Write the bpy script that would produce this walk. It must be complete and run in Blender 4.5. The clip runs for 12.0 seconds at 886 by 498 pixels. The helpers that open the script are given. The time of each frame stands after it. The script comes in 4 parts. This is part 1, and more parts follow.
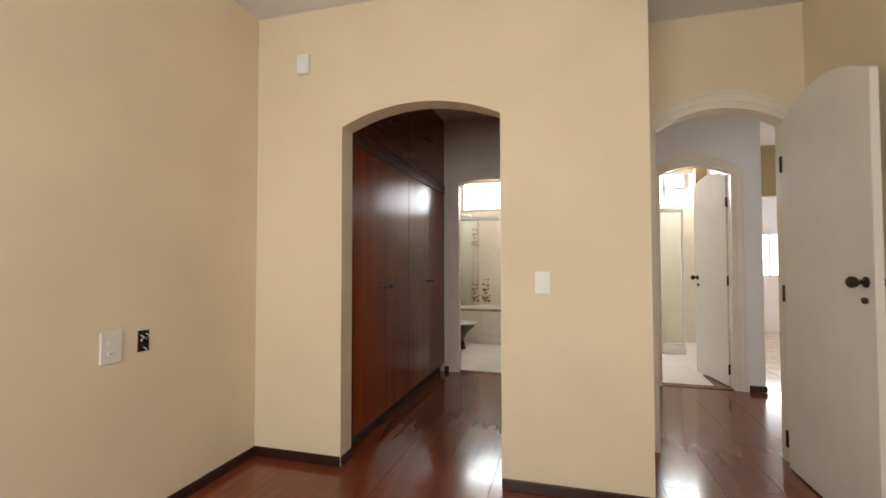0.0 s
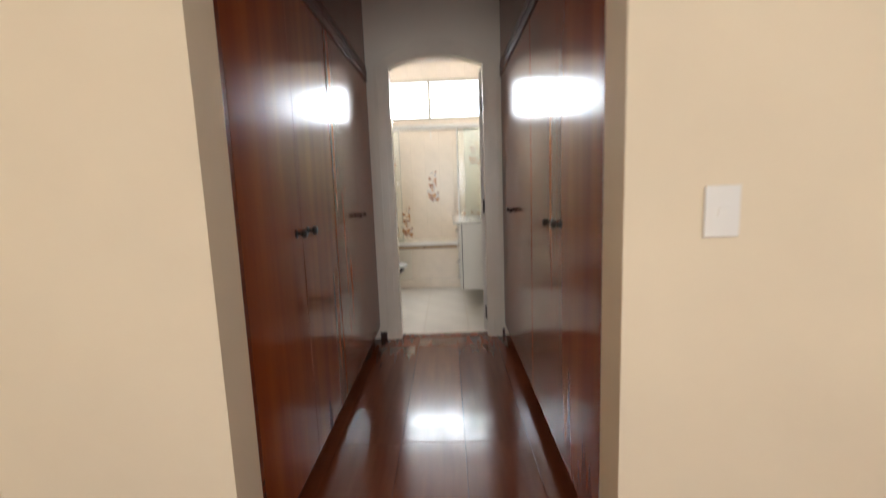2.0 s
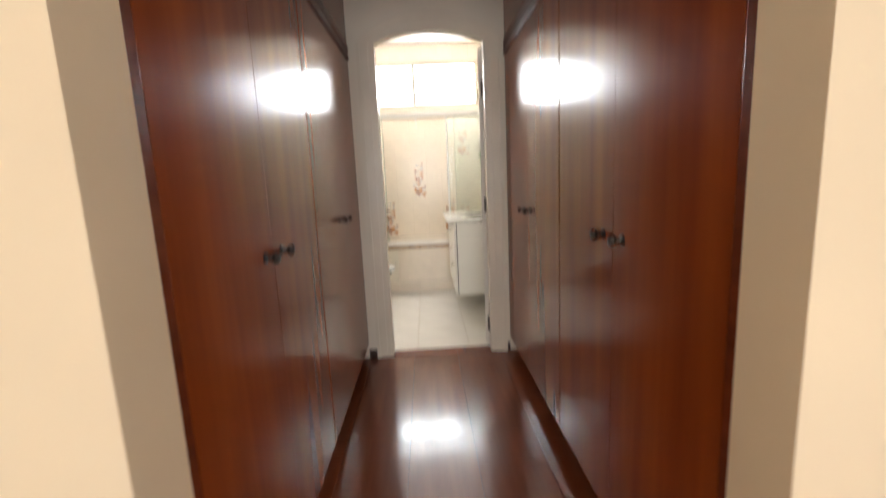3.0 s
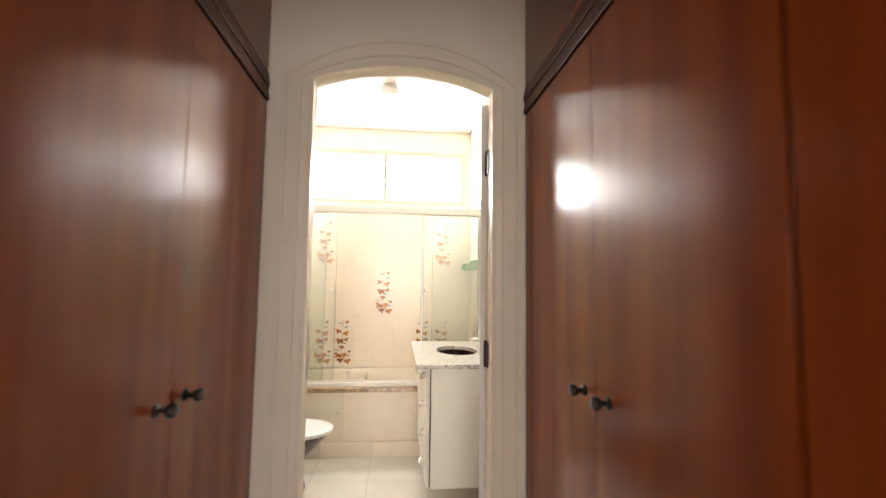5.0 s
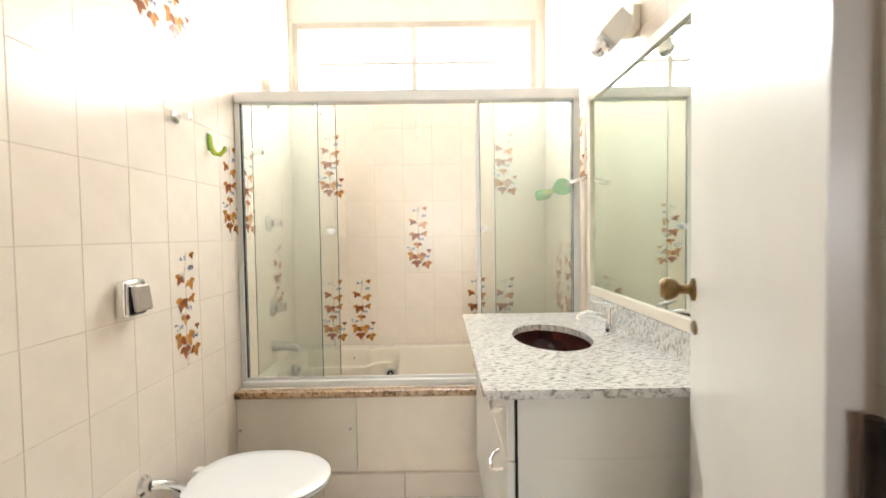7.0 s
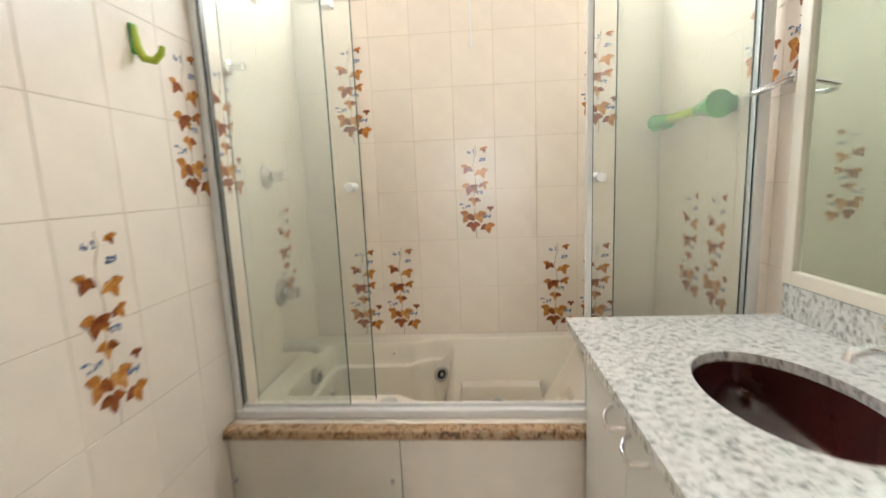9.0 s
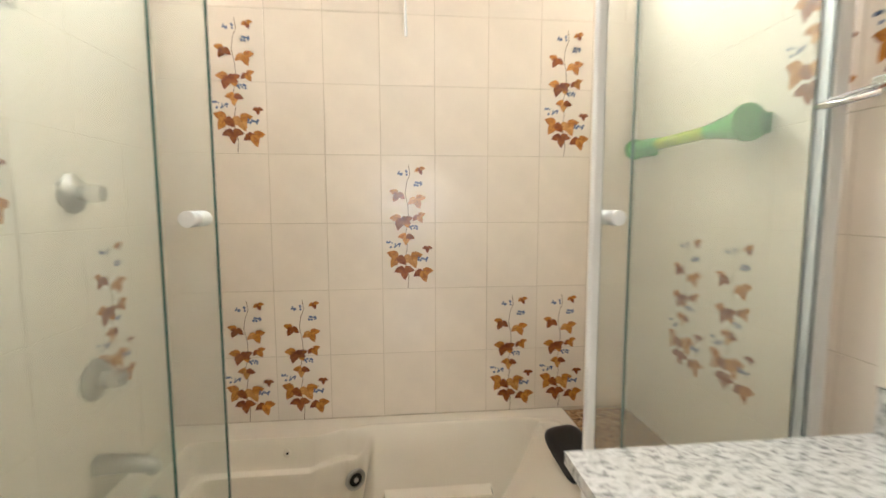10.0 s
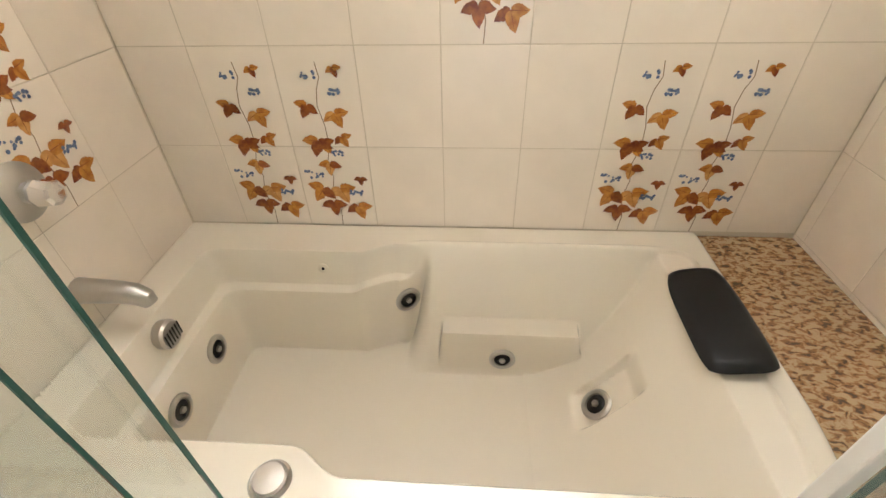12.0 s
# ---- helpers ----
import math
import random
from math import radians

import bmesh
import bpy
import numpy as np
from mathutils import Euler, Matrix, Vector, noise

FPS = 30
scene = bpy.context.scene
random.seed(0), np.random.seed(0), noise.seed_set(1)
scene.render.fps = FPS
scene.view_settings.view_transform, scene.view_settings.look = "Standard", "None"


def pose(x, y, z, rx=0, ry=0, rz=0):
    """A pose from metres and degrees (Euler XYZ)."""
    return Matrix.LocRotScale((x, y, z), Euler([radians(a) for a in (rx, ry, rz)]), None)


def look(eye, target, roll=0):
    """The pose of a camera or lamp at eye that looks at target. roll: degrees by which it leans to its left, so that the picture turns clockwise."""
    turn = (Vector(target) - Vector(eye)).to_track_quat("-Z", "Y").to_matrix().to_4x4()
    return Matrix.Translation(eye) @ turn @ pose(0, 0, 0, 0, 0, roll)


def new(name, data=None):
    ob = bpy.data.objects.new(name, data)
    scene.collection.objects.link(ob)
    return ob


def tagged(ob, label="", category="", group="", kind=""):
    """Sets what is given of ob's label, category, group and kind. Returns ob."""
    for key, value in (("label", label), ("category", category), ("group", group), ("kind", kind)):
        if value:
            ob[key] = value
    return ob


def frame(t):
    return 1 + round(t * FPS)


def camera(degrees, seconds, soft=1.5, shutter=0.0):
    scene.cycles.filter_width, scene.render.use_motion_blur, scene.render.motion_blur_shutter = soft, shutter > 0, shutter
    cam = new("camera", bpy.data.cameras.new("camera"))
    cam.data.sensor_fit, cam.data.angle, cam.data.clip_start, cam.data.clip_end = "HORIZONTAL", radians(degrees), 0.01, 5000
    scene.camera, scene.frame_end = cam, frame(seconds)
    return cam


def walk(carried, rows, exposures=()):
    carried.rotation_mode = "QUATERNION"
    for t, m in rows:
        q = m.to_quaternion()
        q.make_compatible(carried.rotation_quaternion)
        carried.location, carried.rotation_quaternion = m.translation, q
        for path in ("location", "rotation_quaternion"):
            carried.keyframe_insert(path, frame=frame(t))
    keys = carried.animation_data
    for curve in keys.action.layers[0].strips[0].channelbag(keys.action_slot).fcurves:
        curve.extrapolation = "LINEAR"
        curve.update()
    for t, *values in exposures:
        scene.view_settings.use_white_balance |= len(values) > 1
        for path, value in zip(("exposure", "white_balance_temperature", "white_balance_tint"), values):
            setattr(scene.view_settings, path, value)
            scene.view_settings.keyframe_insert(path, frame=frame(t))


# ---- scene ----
cam = camera(90.4, 12.0, shutter=0.5)
PATH = [
    (0, (1.095, -4.845, 1.286), (0.556, -2.92, 1.345), -0.1),
    (0.5, (0.957, -4.55, 1.29), (0.461, -2.613, 1.262), 0.1),
    (1, (0.719, -4.188, 1.285), (0.333, -2.229, 1.183), -1.9),
    (1.5, (0.499, -3.749, 1.282), (0.333, -1.757, 1.224), -3.6),
    (2, (0.307, -3.388, 1.248), (0.277, -1.407, 0.973), -2.1),
    (2.5, (0.2, -3.119, 1.214), (0.231, -1.229, 0.563), -1.7),
    (3, (0.172, -2.924, 1.296), (0.239, -0.951, 0.974), -2.6),
    (3.5, (0.2, -2.751, 1.46), (0.293, -0.756, 1.569), -1.3),
    (5.5, (0.237, -1.079, 1.344), (0.457, 0.9, 1.529), 0.8),
    (6, (0.257, -0.638, 1.321), (0.398, 1.344, 1.549), 0.6),
    (6.5, (0.254, -0.285, 1.303), (0.325, 1.711, 1.411), -0.5),
    (8.5, (0.205, 0.448, 1.289), (0.062, 2.409, 0.922), -0.9),
    (9, (0.09, 0.766, 1.323), (-0.058, 2.738, 1.022), -2.4),
    (9.5, (0.096, 1.031, 1.307), (0.271, 3.016, 1.136), 1.6),
    (10, (0.063, 1.34, 1.339), (0.262, 3.321, 1.149), -0.1),
    (10.5, (0.072, 1.651, 1.293), (0.226, 3.59, 0.826), -0.4),
    (11, (0.066, 1.803, 1.244), (0.102, 3.614, 0.398), -2.1),
    (11.5, (0.071, 1.913, 1.274), (-0.046, 3.483, 0.041), -1.6),
    (12, (0.079, 1.939, 1.277), (-0.048, 3.511, 0.046), -1.5),
]
EXPOSURES = [(0.0, -0.44, 6250, 10), (1.0, -0.32, 6250, 10), (1.5, -0.25, 5950, 10), (2.5, -0.15, 5950, 10), (3.3, 0.45, 6500, 11), (3.7, 0.55, 6700, 12), (5.3, 0.52, 6600, 12),
             (6.5, 0.45, 6200, 10), (8.5, -0.15, 5900, 9), (9.5, -0.14, 6000, 9), (10.7, 0.03, 6250, 10), (11.4, 0.22, 6250, 10), (12.0, 0.21, 6150, 10)]
walk(cam, [(t, look(eye, aim, roll)) for t, eye, aim, roll in PATH], EXPOSURES)

# ---- world and lights ----
world = bpy.data.worlds.new("sky")
scene.world = world
world.use_nodes = True
wn = world.node_tree.nodes
sky = wn.new("ShaderNodeTexSky")
sky.sky_type, sky.sun_disc = "NISHITA", False
sky.sun_elevation, sky.sun_rotation = radians(48), radians(20)
world.node_tree.links.new(sky.outputs[0], wn["Background"].inputs[0])
wn["Background"].inputs[1].default_value = 0.13

sun_data = bpy.data.lights.new("sun", "SUN")
sun_data.energy, sun_data.angle, sun_data.color = 2.0, radians(0.6), (1, 0.95, 0.88)
sun = new("sun", sun_data)
sun.matrix_world = look((0, 0, 8), (0.8, -1.2, 4.0))


def window_light(name, eye, target, w, h, watts, color=(1, 1, 1)):
    d = bpy.data.lights.new(name, "AREA")
    d.shape, d.size, d.size_y, d.energy, d.color = "RECTANGLE", w, h, watts, color
    ob = new(name, d)
    ob.matrix_world = look(eye, target)
    return ob


window_light("bath_window_light", (0.09, 3.10, 2.45), (0.09, 1.0, 1.75), 1.5, 0.42, 60, (1, 0.985, 0.96))
window_light("bedroom_window_light", (0.3, -6.86, 1.5), (0.4, 0, 1.4), 1.8, 1.3, 102, (1, 0.965, 0.92))
window_light("bedroom_side_light", (2.62, -4.6, 1.6), (0, -4.6, 1.35), 1.5, 1.3, 17, (1, 0.965, 0.92))
window_light("far_room_light", (5.9, 6.92, 1.5), (5.2, 0, 0.9), 1.5, 1.0, 60)
# fill lamp added out of view to brighten the stair hall and bedroom door
window_light("stair_fill_light", (8.9, 2.0, 1.6), (3, 2.0, 1.2), 2.0, 1.3, 165)
window_light("shower_room_light", (2.5, 2.95, 2.45), (2.5, 0.5, 1.0), 1.2, 0.5, 48)


# ---- materials ----
def mat(name, color, rough=0.5, metal=0.0, coat=0.0, var=0.06, scale=6.0, stretch=(1, 1, 1), bump=0.0, bscale=60.0,
        color2=None, rvar=0.0, spec=0.5, rand=0.0):
    m = bpy.data.materials.new(name)
    m.use_nodes = True
    n, l = m.node_tree.nodes, m.node_tree.links
    b = n["Principled BSDF"]
    b.inputs["Roughness"].default_value, b.inputs["Metallic"].default_value = rough, metal
    b.inputs["Coat Weight"].default_value, b.inputs["Coat Roughness"].default_value = coat, 0.06
    b.inputs["Specular IOR Level"].default_value = spec
    tc = n.new("ShaderNodeTexCoord")
    mp = n.new("ShaderNodeMapping")
    mp.inputs["Scale"].default_value = stretch
    l.new(tc.outputs["Object"], mp.inputs[0])
    no = n.new("ShaderNodeTexNoise")
    no.inputs["Scale"].default_value, no.inputs["Detail"].default_value = scale, 6
    l.new(mp.outputs[0], no.inputs["Vector"])
    ramp = n.new("ShaderNodeValToRGB")
    c2 = color2 or tuple(c * (1 - 2.2 * var) for c in color)
    ramp.color_ramp.elements[0].color, ramp.color_ramp.elements[1].color = (*c2, 1), (*[min(c * (1 + var), 1) for c in color], 1)
    ramp.color_ramp.elements[0].position, ramp.color_ramp.elements[1].position = 0.3, 0.68
    l.new(no.outputs["Fac"], ramp.inputs[0])
    out = ramp.outputs[0]
    if rand:
        oi = n.new("ShaderNodeObjectInfo")
        hs = n.new("ShaderNodeHueSaturation")
        mr = n.new("ShaderNodeMapRange")
        mr.inputs[3].default_value, mr.inputs[4].default_value = 1 - rand, 1 + rand
        l.new(oi.outputs["Random"], mr.inputs[0])
        l.new(mr.outputs[0], hs.inputs["Value"])
        l.new(out, hs.inputs["Color"])
        out = hs.outputs[0]
    l.new(out, b.inputs["Base Color"])
    if rvar:
        n3 = n.new("ShaderNodeTexNoise")
        n3.inputs["Scale"].default_value = 3.0
        l.new(tc.outputs["Object"], n3.inputs["Vector"])
        m2 = n.new("ShaderNodeMapRange")
        m2.inputs[3].default_value, m2.inputs[4].default_value = max(rough - rvar, 0.02), rough + rvar
        l.new(n3.outputs["Fac"], m2.inputs[0])
        l.new(m2.outputs[0], b.inputs["Roughness"])
    if bump:
        n2 = n.new("ShaderNodeTexNoise")
        n2.inputs["Scale"].default_value, n2.inputs["Detail"].default_value = bscale, 4
        l.new(mp.outputs[0], n2.inputs["Vector"])
        bp = n.new("ShaderNodeBump")
        bp.inputs["Strength"].default_value, bp.inputs["Distance"].default_value = bump, 0.004
        l.new(n2.outputs["Fac"], bp.inputs["Height"])
        l.new(bp.outputs[0], b.inputs["Normal"])
    return m


def granite(name, c1, c2, c3, stretch):
    m = mat(name, c1, 0.12, coat=0.3)
    n, l = m.node_tree.nodes, m.node_tree.links
    b = n["Principled BSDF"]
    tc = n.new("ShaderNodeTexCoord")
    mp = n.new("ShaderNodeMapping")
    mp.inputs["Scale"].default_value, mp.inputs["Rotation"].default_value = stretch, (0, 0, 0.5)
    l.new(tc.outputs["Object"], mp.inputs[0])
    na, nb = n.new("ShaderNodeTexNoise"), n.new("ShaderNodeTexVoronoi")
    na.inputs["Scale"].default_value, na.inputs["Detail"].default_value, na.inputs["Distortion"].default_value = 40, 8, 0.8
    nb.inputs["Scale"].default_value = 130
    l.new(mp.outputs[0], na.inputs["Vector"])
    l.new(mp.outputs[0], nb.inputs["Vector"])
    r = n.new("ShaderNodeValToRGB")
    e = r.color_ramp.elements
    e[0].position, e[0].color = 0.36, (*c3, 1)
    e[1].position, e[1].color = 0.56, (*c1, 1)
    k = e.new(0.46)
    k.color = (*c2, 1)
    l.new(na.outputs["Fac"], r.inputs[0])
    mx = n.new("ShaderNodeMix")
    mx.data_type, mx.blend_type = "RGBA", "MULTIPLY"
    mx.inputs[0].default_value = 0.22
    l.new(r.outputs[0], mx.inputs[6])
    r2 = n.new("ShaderNodeValToRGB")
    r2.color_ramp.elements[0].color, r2.color_ramp.elements[1].color = (0.35, 0.33, 0.30, 1), (1, 1, 1, 1)
    r2.color_ramp.elements[1].position = 0.45
    l.new(nb.outputs["Distance"], r2.inputs[0])
    l.new(r2.outputs[0], mx.inputs[7])
    hs = n.new("ShaderNodeHueSaturation")
    hs.inputs["Saturation"].default_value = 1.0
    l.new(mx.outputs[2], hs.inputs["Color"])
    l.new(hs.outputs[0], b.inputs["Base Color"])
    return m


def glass(name, tint, gloss_rough=0.02):
    m = bpy.data.materials.new(name)
    m.use_nodes = True
    n, l = m.node_tree.nodes, m.node_tree.links
    n.remove(n["Principled BSDF"])
    tr, gl, mx, fr = n.new("ShaderNodeBsdfTransparent"), n.new("ShaderNodeBsdfGlossy"), n.new("ShaderNodeMixShader"), n.new("ShaderNodeLayerWeight")
    tr.inputs[0].default_value, gl.inputs["Roughness"].default_value = (*tint, 1), gloss_rough
    pw, mr = n.new("ShaderNodeMath"), n.new("ShaderNodeMapRange")
    pw.operation = "POWER"
    pw.inputs[1].default_value = 4.0
    mr.inputs[3].default_value, mr.inputs[4].default_value = 0.03, 0.7
    fr.inputs[0].default_value = 0.5
    l.new(fr.outputs["Facing"], pw.inputs[0])
    l.new(pw.outputs[0], mr.inputs[0])
    l.new(mr.outputs[0], mx.inputs[0])
    l.new(tr.outputs[0], mx.inputs[1])
    l.new(gl.outputs[0], mx.inputs[2])
    l.new(mx.outputs[0], n["Material Output"].inputs[0])
    return m


def reeded_glass(name, tint):
    """Greenish glass with fine upright ripples that blur what stands behind it."""
    m = bpy.data.materials.new(name)
    m.use_nodes = True
    n, l = m.node_tree.nodes, m.node_tree.links
    n.remove(n["Principled BSDF"])
    rf, gl, tl = n.new("ShaderNodeBsdfRefraction"), n.new("ShaderNodeBsdfGlossy"), n.new("ShaderNodeBsdfTranslucent")
    rf.inputs["Color"].default_value, rf.inputs["IOR"].default_value, rf.inputs["Roughness"].default_value = (*tint, 1), 1.45, 0.004
    gl.inputs["Roughness"].default_value = 0.06
    tl.inputs["Color"].default_value = (0.86, 0.90, 0.84, 1)
    tc, mp, no, bp = n.new("ShaderNodeTexCoord"), n.new("ShaderNodeMapping"), n.new("ShaderNodeTexNoise"), n.new("ShaderNodeBump")
    mp.inputs["Scale"].default_value = (1, 0, 0.035)
    no.inputs["Scale"].default_value, no.inputs["Detail"].default_value = 110, 2
    bp.inputs["Strength"].default_value, bp.inputs["Distance"].default_value = 1.0, 0.00013
    l.new(tc.outputs["Object"], mp.inputs[0])
    l.new(mp.outputs[0], no.inputs["Vector"])
    l.new(no.outputs["Fac"], bp.inputs["Height"])
    for node in (rf, gl):
        l.new(bp.outputs[0], node.inputs["Normal"])
    haze, mx, fr = n.new("ShaderNodeMixShader"), n.new("ShaderNodeMixShader"), n.new("ShaderNodeFresnel")
    fr.inputs["IOR"].default_value = 1.3
    haze.inputs[0].default_value = 0.05
    l.new(rf.outputs[0], haze.inputs[1])
    l.new(tl.outputs[0], haze.inputs[2])
    l.new(fr.outputs[0], mx.inputs[0])
    l.new(haze.outputs[0], mx.inputs[1])
    l.new(gl.outputs[0], mx.inputs[2])
    l.new(mx.outputs[0], n["Material Output"].inputs[0])
    return m


def shine(name, color, strength):
    m = bpy.data.materials.new(name)
    m.use_nodes = True
    b = m.node_tree.nodes["Principled BSDF"]
    b.inputs["Base Color"].default_value = (*color, 1)
    b.inputs["Emission Color"].default_value, b.inputs["Emission Strength"].default_value = (*color, 1), strength
    return m


M_YEL = mat("yellow_wall_paint", (0.80, 0.69, 0.50), 0.7, var=0.025, scale=2.0, bump=0.12, bscale=180)
M_CREAM = mat("cream_wall_paint", (0.82, 0.765, 0.65), 0.65, var=0.02, scale=2.0, bump=0.1, bscale=180)
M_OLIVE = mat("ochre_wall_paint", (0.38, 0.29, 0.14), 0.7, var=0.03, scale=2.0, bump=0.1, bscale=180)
M_WHITE = mat("white_wall_paint", (0.80, 0.79, 0.77), 0.65, var=0.02, scale=2.0, bump=0.1, bscale=180)
M_CEIL = mat("ceiling_paint", (0.78, 0.75, 0.74), 0.8, var=0.02, scale=2.0, bump=0.1, bscale=150)
M_TRIM = mat("cream_enamel", (0.80, 0.74, 0.62), 0.32, var=0.03, scale=4.0, bump=0.06, bscale=40)
M_DOOR = mat("white_enamel", (0.82, 0.80, 0.75), 0.28, var=0.025, scale=3.0, bump=0.05, bscale=30)
M_WOOD = mat("varnished_red_wood", (0.285, 0.066, 0.012), 0.19, spec=0.36, scale=2.2, stretch=(5, 5, 0.3), color2=(0.22, 0.044, 0.010), bump=0.008, bscale=3, rvar=0.02)
M_WOODD = mat("dark_red_wood", (0.20, 0.044, 0.014), 0.27, coat=0.1, scale=4, stretch=(6, 0.5, 6), color2=(0.12, 0.026, 0.009), bump=0.01, bscale=8)
M_RAIL = mat("dark_matt_wood", (0.11, 0.026, 0.010), 0.5, scale=4, stretch=(6, 0.5, 6), color2=(0.065, 0.015, 0.007))
M_KICK = mat("dark_skirting_wood", (0.045, 0.014, 0.009), 0.35, scale=6, stretch=(2, 2, 12), color2=(0.02, 0.007, 0.005))
M_FLOOR = mat("varnished_floor_board", (0.20, 0.052, 0.019), 0.17, coat=0.2, scale=3, stretch=(6, 0.6, 1), color2=(0.155, 0.038, 0.014), bump=0.008, bscale=3, rvar=0.03, rand=0.10)
M_GROUT = mat("pale_grout", (0.66, 0.57, 0.44), 0.8, var=0.06)
M_TILE = mat("cream_glazed_tile", (0.86, 0.765, 0.645), 0.24, var=0.02, scale=9, bump=0.05, bscale=28, rand=0.018)
M_FTILE = mat("white_floor_tile", (0.85, 0.82, 0.75), 0.2, var=0.03, scale=5, bump=0.03, bscale=30, rand=0.015)
M_TUB = mat("cream_acrylic", (0.80, 0.735, 0.615), 0.2, coat=0.3, var=0.012, scale=3)
M_PORC = mat("white_plastic", (0.86, 0.86, 0.84), 0.18, var=0.01)
M_LACQ = mat("white_lacquer", (0.80, 0.78, 0.72), 0.3, var=0.02, scale=4)
M_ALU = mat("white_aluminium", (0.80, 0.79, 0.76), 0.3, var=0.02)
M_CHROME = mat("chrome", (0.80, 0.80, 0.80), 0.1, metal=1, var=0.03)
M_STEEL = mat("satin_steel", (0.52, 0.50, 0.47), 0.32, metal=1, var=0.05)
M_BRASS = mat("aged_brass", (0.24, 0.16, 0.07), 0.3, metal=1, var=0.15, scale=30)
M_BRONZE = mat("dark_bronze", (0.045, 0.036, 0.03), 0.38, metal=0.7, var=0.2, scale=40)
M_BLACK = mat("black_vinyl", (0.012, 0.012, 0.013), 0.36, var=0.1, bump=0.1, bscale=300, spec=0.3)
M_BROWN = mat("brown_ceramic", (0.050, 0.012, 0.010), 0.1, coat=0.5, var=0.1)
M_GRAN = granite("pale_grey_granite", (0.74, 0.73, 0.69), (0.58, 0.57, 0.53), (0.25, 0.245, 0.235), (1.3, 3.0, 1.3))
M_GRANB = granite("brown_granite", (0.48, 0.34, 0.19), (0.33, 0.17, 0.07), (0.11, 0.072, 0.045), (1.3, 2.1, 1.3))
M_GREEN = mat("green_plastic", (0.10, 0.42, 0.08), 0.2, var=0.08)
M_LIME = mat("yellow_green_plastic", (0.42, 0.52, 0.05), 0.22, var=0.08)
M_MIRROR = mat("silvered_mirror", (0.80, 0.86, 0.80), 0.01, metal=1, var=0.0)
M_GLASS = reeded_glass("rippled_shower_glass", (0.94, 0.955, 0.93))
M_GEDGE = mat("glass_edge", (0.035, 0.10, 0.08), 0.1, var=0.05)
M_PANE = glass("window_pane_glass", (0.97, 0.98, 0.98))
M_LAMP = mat("opal_lamp_glass", (0.86, 0.85, 0.82), 0.3, var=0.01)
M_LEAF1 = mat("ochre_leaf_print", (0.58, 0.26, 0.05), 0.2, scale=60, color2=(0.36, 0.12, 0.02))
M_LEAF2 = mat("russet_leaf_print", (0.17, 0.036, 0.014), 0.2, scale=70, color2=(0.36, 0.12, 0.025))
M_LEAF3 = mat("pale_leaf_print", (0.66, 0.36, 0.11), 0.2, scale=60, color2=(0.48, 0.20, 0.05))
M_BERRY = mat("blue_berry_print", (0.07, 0.10, 0.20), 0.2, scale=120, color2=(0.20, 0.25, 0.36))
M_STEM = mat("brown_stem_print", (0.30, 0.19, 0.10), 0.2, var=0.1)
# cream frame paint darkened in its colour to read as backlit by the window
M_WFRAME = mat("backlit_window_paint", (0.56, 0.50, 0.41), 0.5, var=0.06)
# terracotta lightened in its colour, since no sunlight reaches the yard wall
M_TERRA = mat("sunlit_terracotta_plaster", (0.72, 0.42, 0.26), 0.8, scale=9, color2=(0.50, 0.22, 0.11), bump=0.1)
M_FAR = mat("pale_stone_floor", (0.62, 0.50, 0.38), 0.15, scale=3, color2=(0.42, 0.30, 0.2), rand=0.05)


# ---- mesh tools ----
def finish(name, bm, material, smooth=False):
    me = bpy.data.meshes.new(name)
    bmesh.ops.recalc_face_normals(bm, faces=bm.faces)
    bm.to_mesh(me)
    bm.free()
    for mm in (material if isinstance(material, (list, tuple)) else [material]):
        me.materials.append(mm)
    if smooth:
        for p in me.polygons:
            p.use_smooth = True
        me.set_sharp_from_angle(angle=radians(38))
    return me


def part(name, bm, material, parent=None, label="", smooth=False):
    ob = new(name, finish(name, bm, material, smooth))
    ob.parent = parent
    if label:
        ob["label"] = label
    return ob


def thing(name, label, category, at=(0, 0, 0), group="", kind=""):
    ob = new(name)
    ob.location = at
    ob.empty_display_size = 0.05
    return tagged(ob, label, category, group, kind)


def box(bm, x0, x1, y0, y1, z0, z1, bev=0.0, seg=2):
    m = Matrix.LocRotScale(((x0 + x1) / 2, (y0 + y1) / 2, (z0 + z1) / 2), None, (abs(x1 - x0), abs(y1 - y0), abs(z1 - z0)))
    r = bmesh.ops.create_cube(bm, size=1, matrix=m)
    if bev:
        es = list({e for v in r["verts"] for e in v.link_edges})
        bmesh.ops.bevel(bm, geom=es, offset=bev, segments=seg, affect="EDGES", profile=0.5)
    return bm


def bx(x0, x1, y0, y1, z0, z1, bev=0.0, seg=2):
    return box(bmesh.new(), x0, x1, y0, y1, z0, z1, bev, seg)


def lathe(bm, rings, n=24, m=Matrix()):
    """rings: (radius, height) along local z."""
    vs = []
    for r, h in rings:
        vs.append([bm.verts.new(m @ Vector((max(r, 1e-5) * math.cos(2 * math.pi * i / n), max(r, 1e-5) * math.sin(2 * math.pi * i / n), h))) for i in range(n)])
    for a, b in zip(vs, vs[1:]):
        for i in range(n):
            bm.faces.new((a[i], a[(i + 1) % n], b[(i + 1) % n], b[i]))
    bm.faces.new(vs[0][::-1])
    bm.faces.new(vs[-1])
    return bm


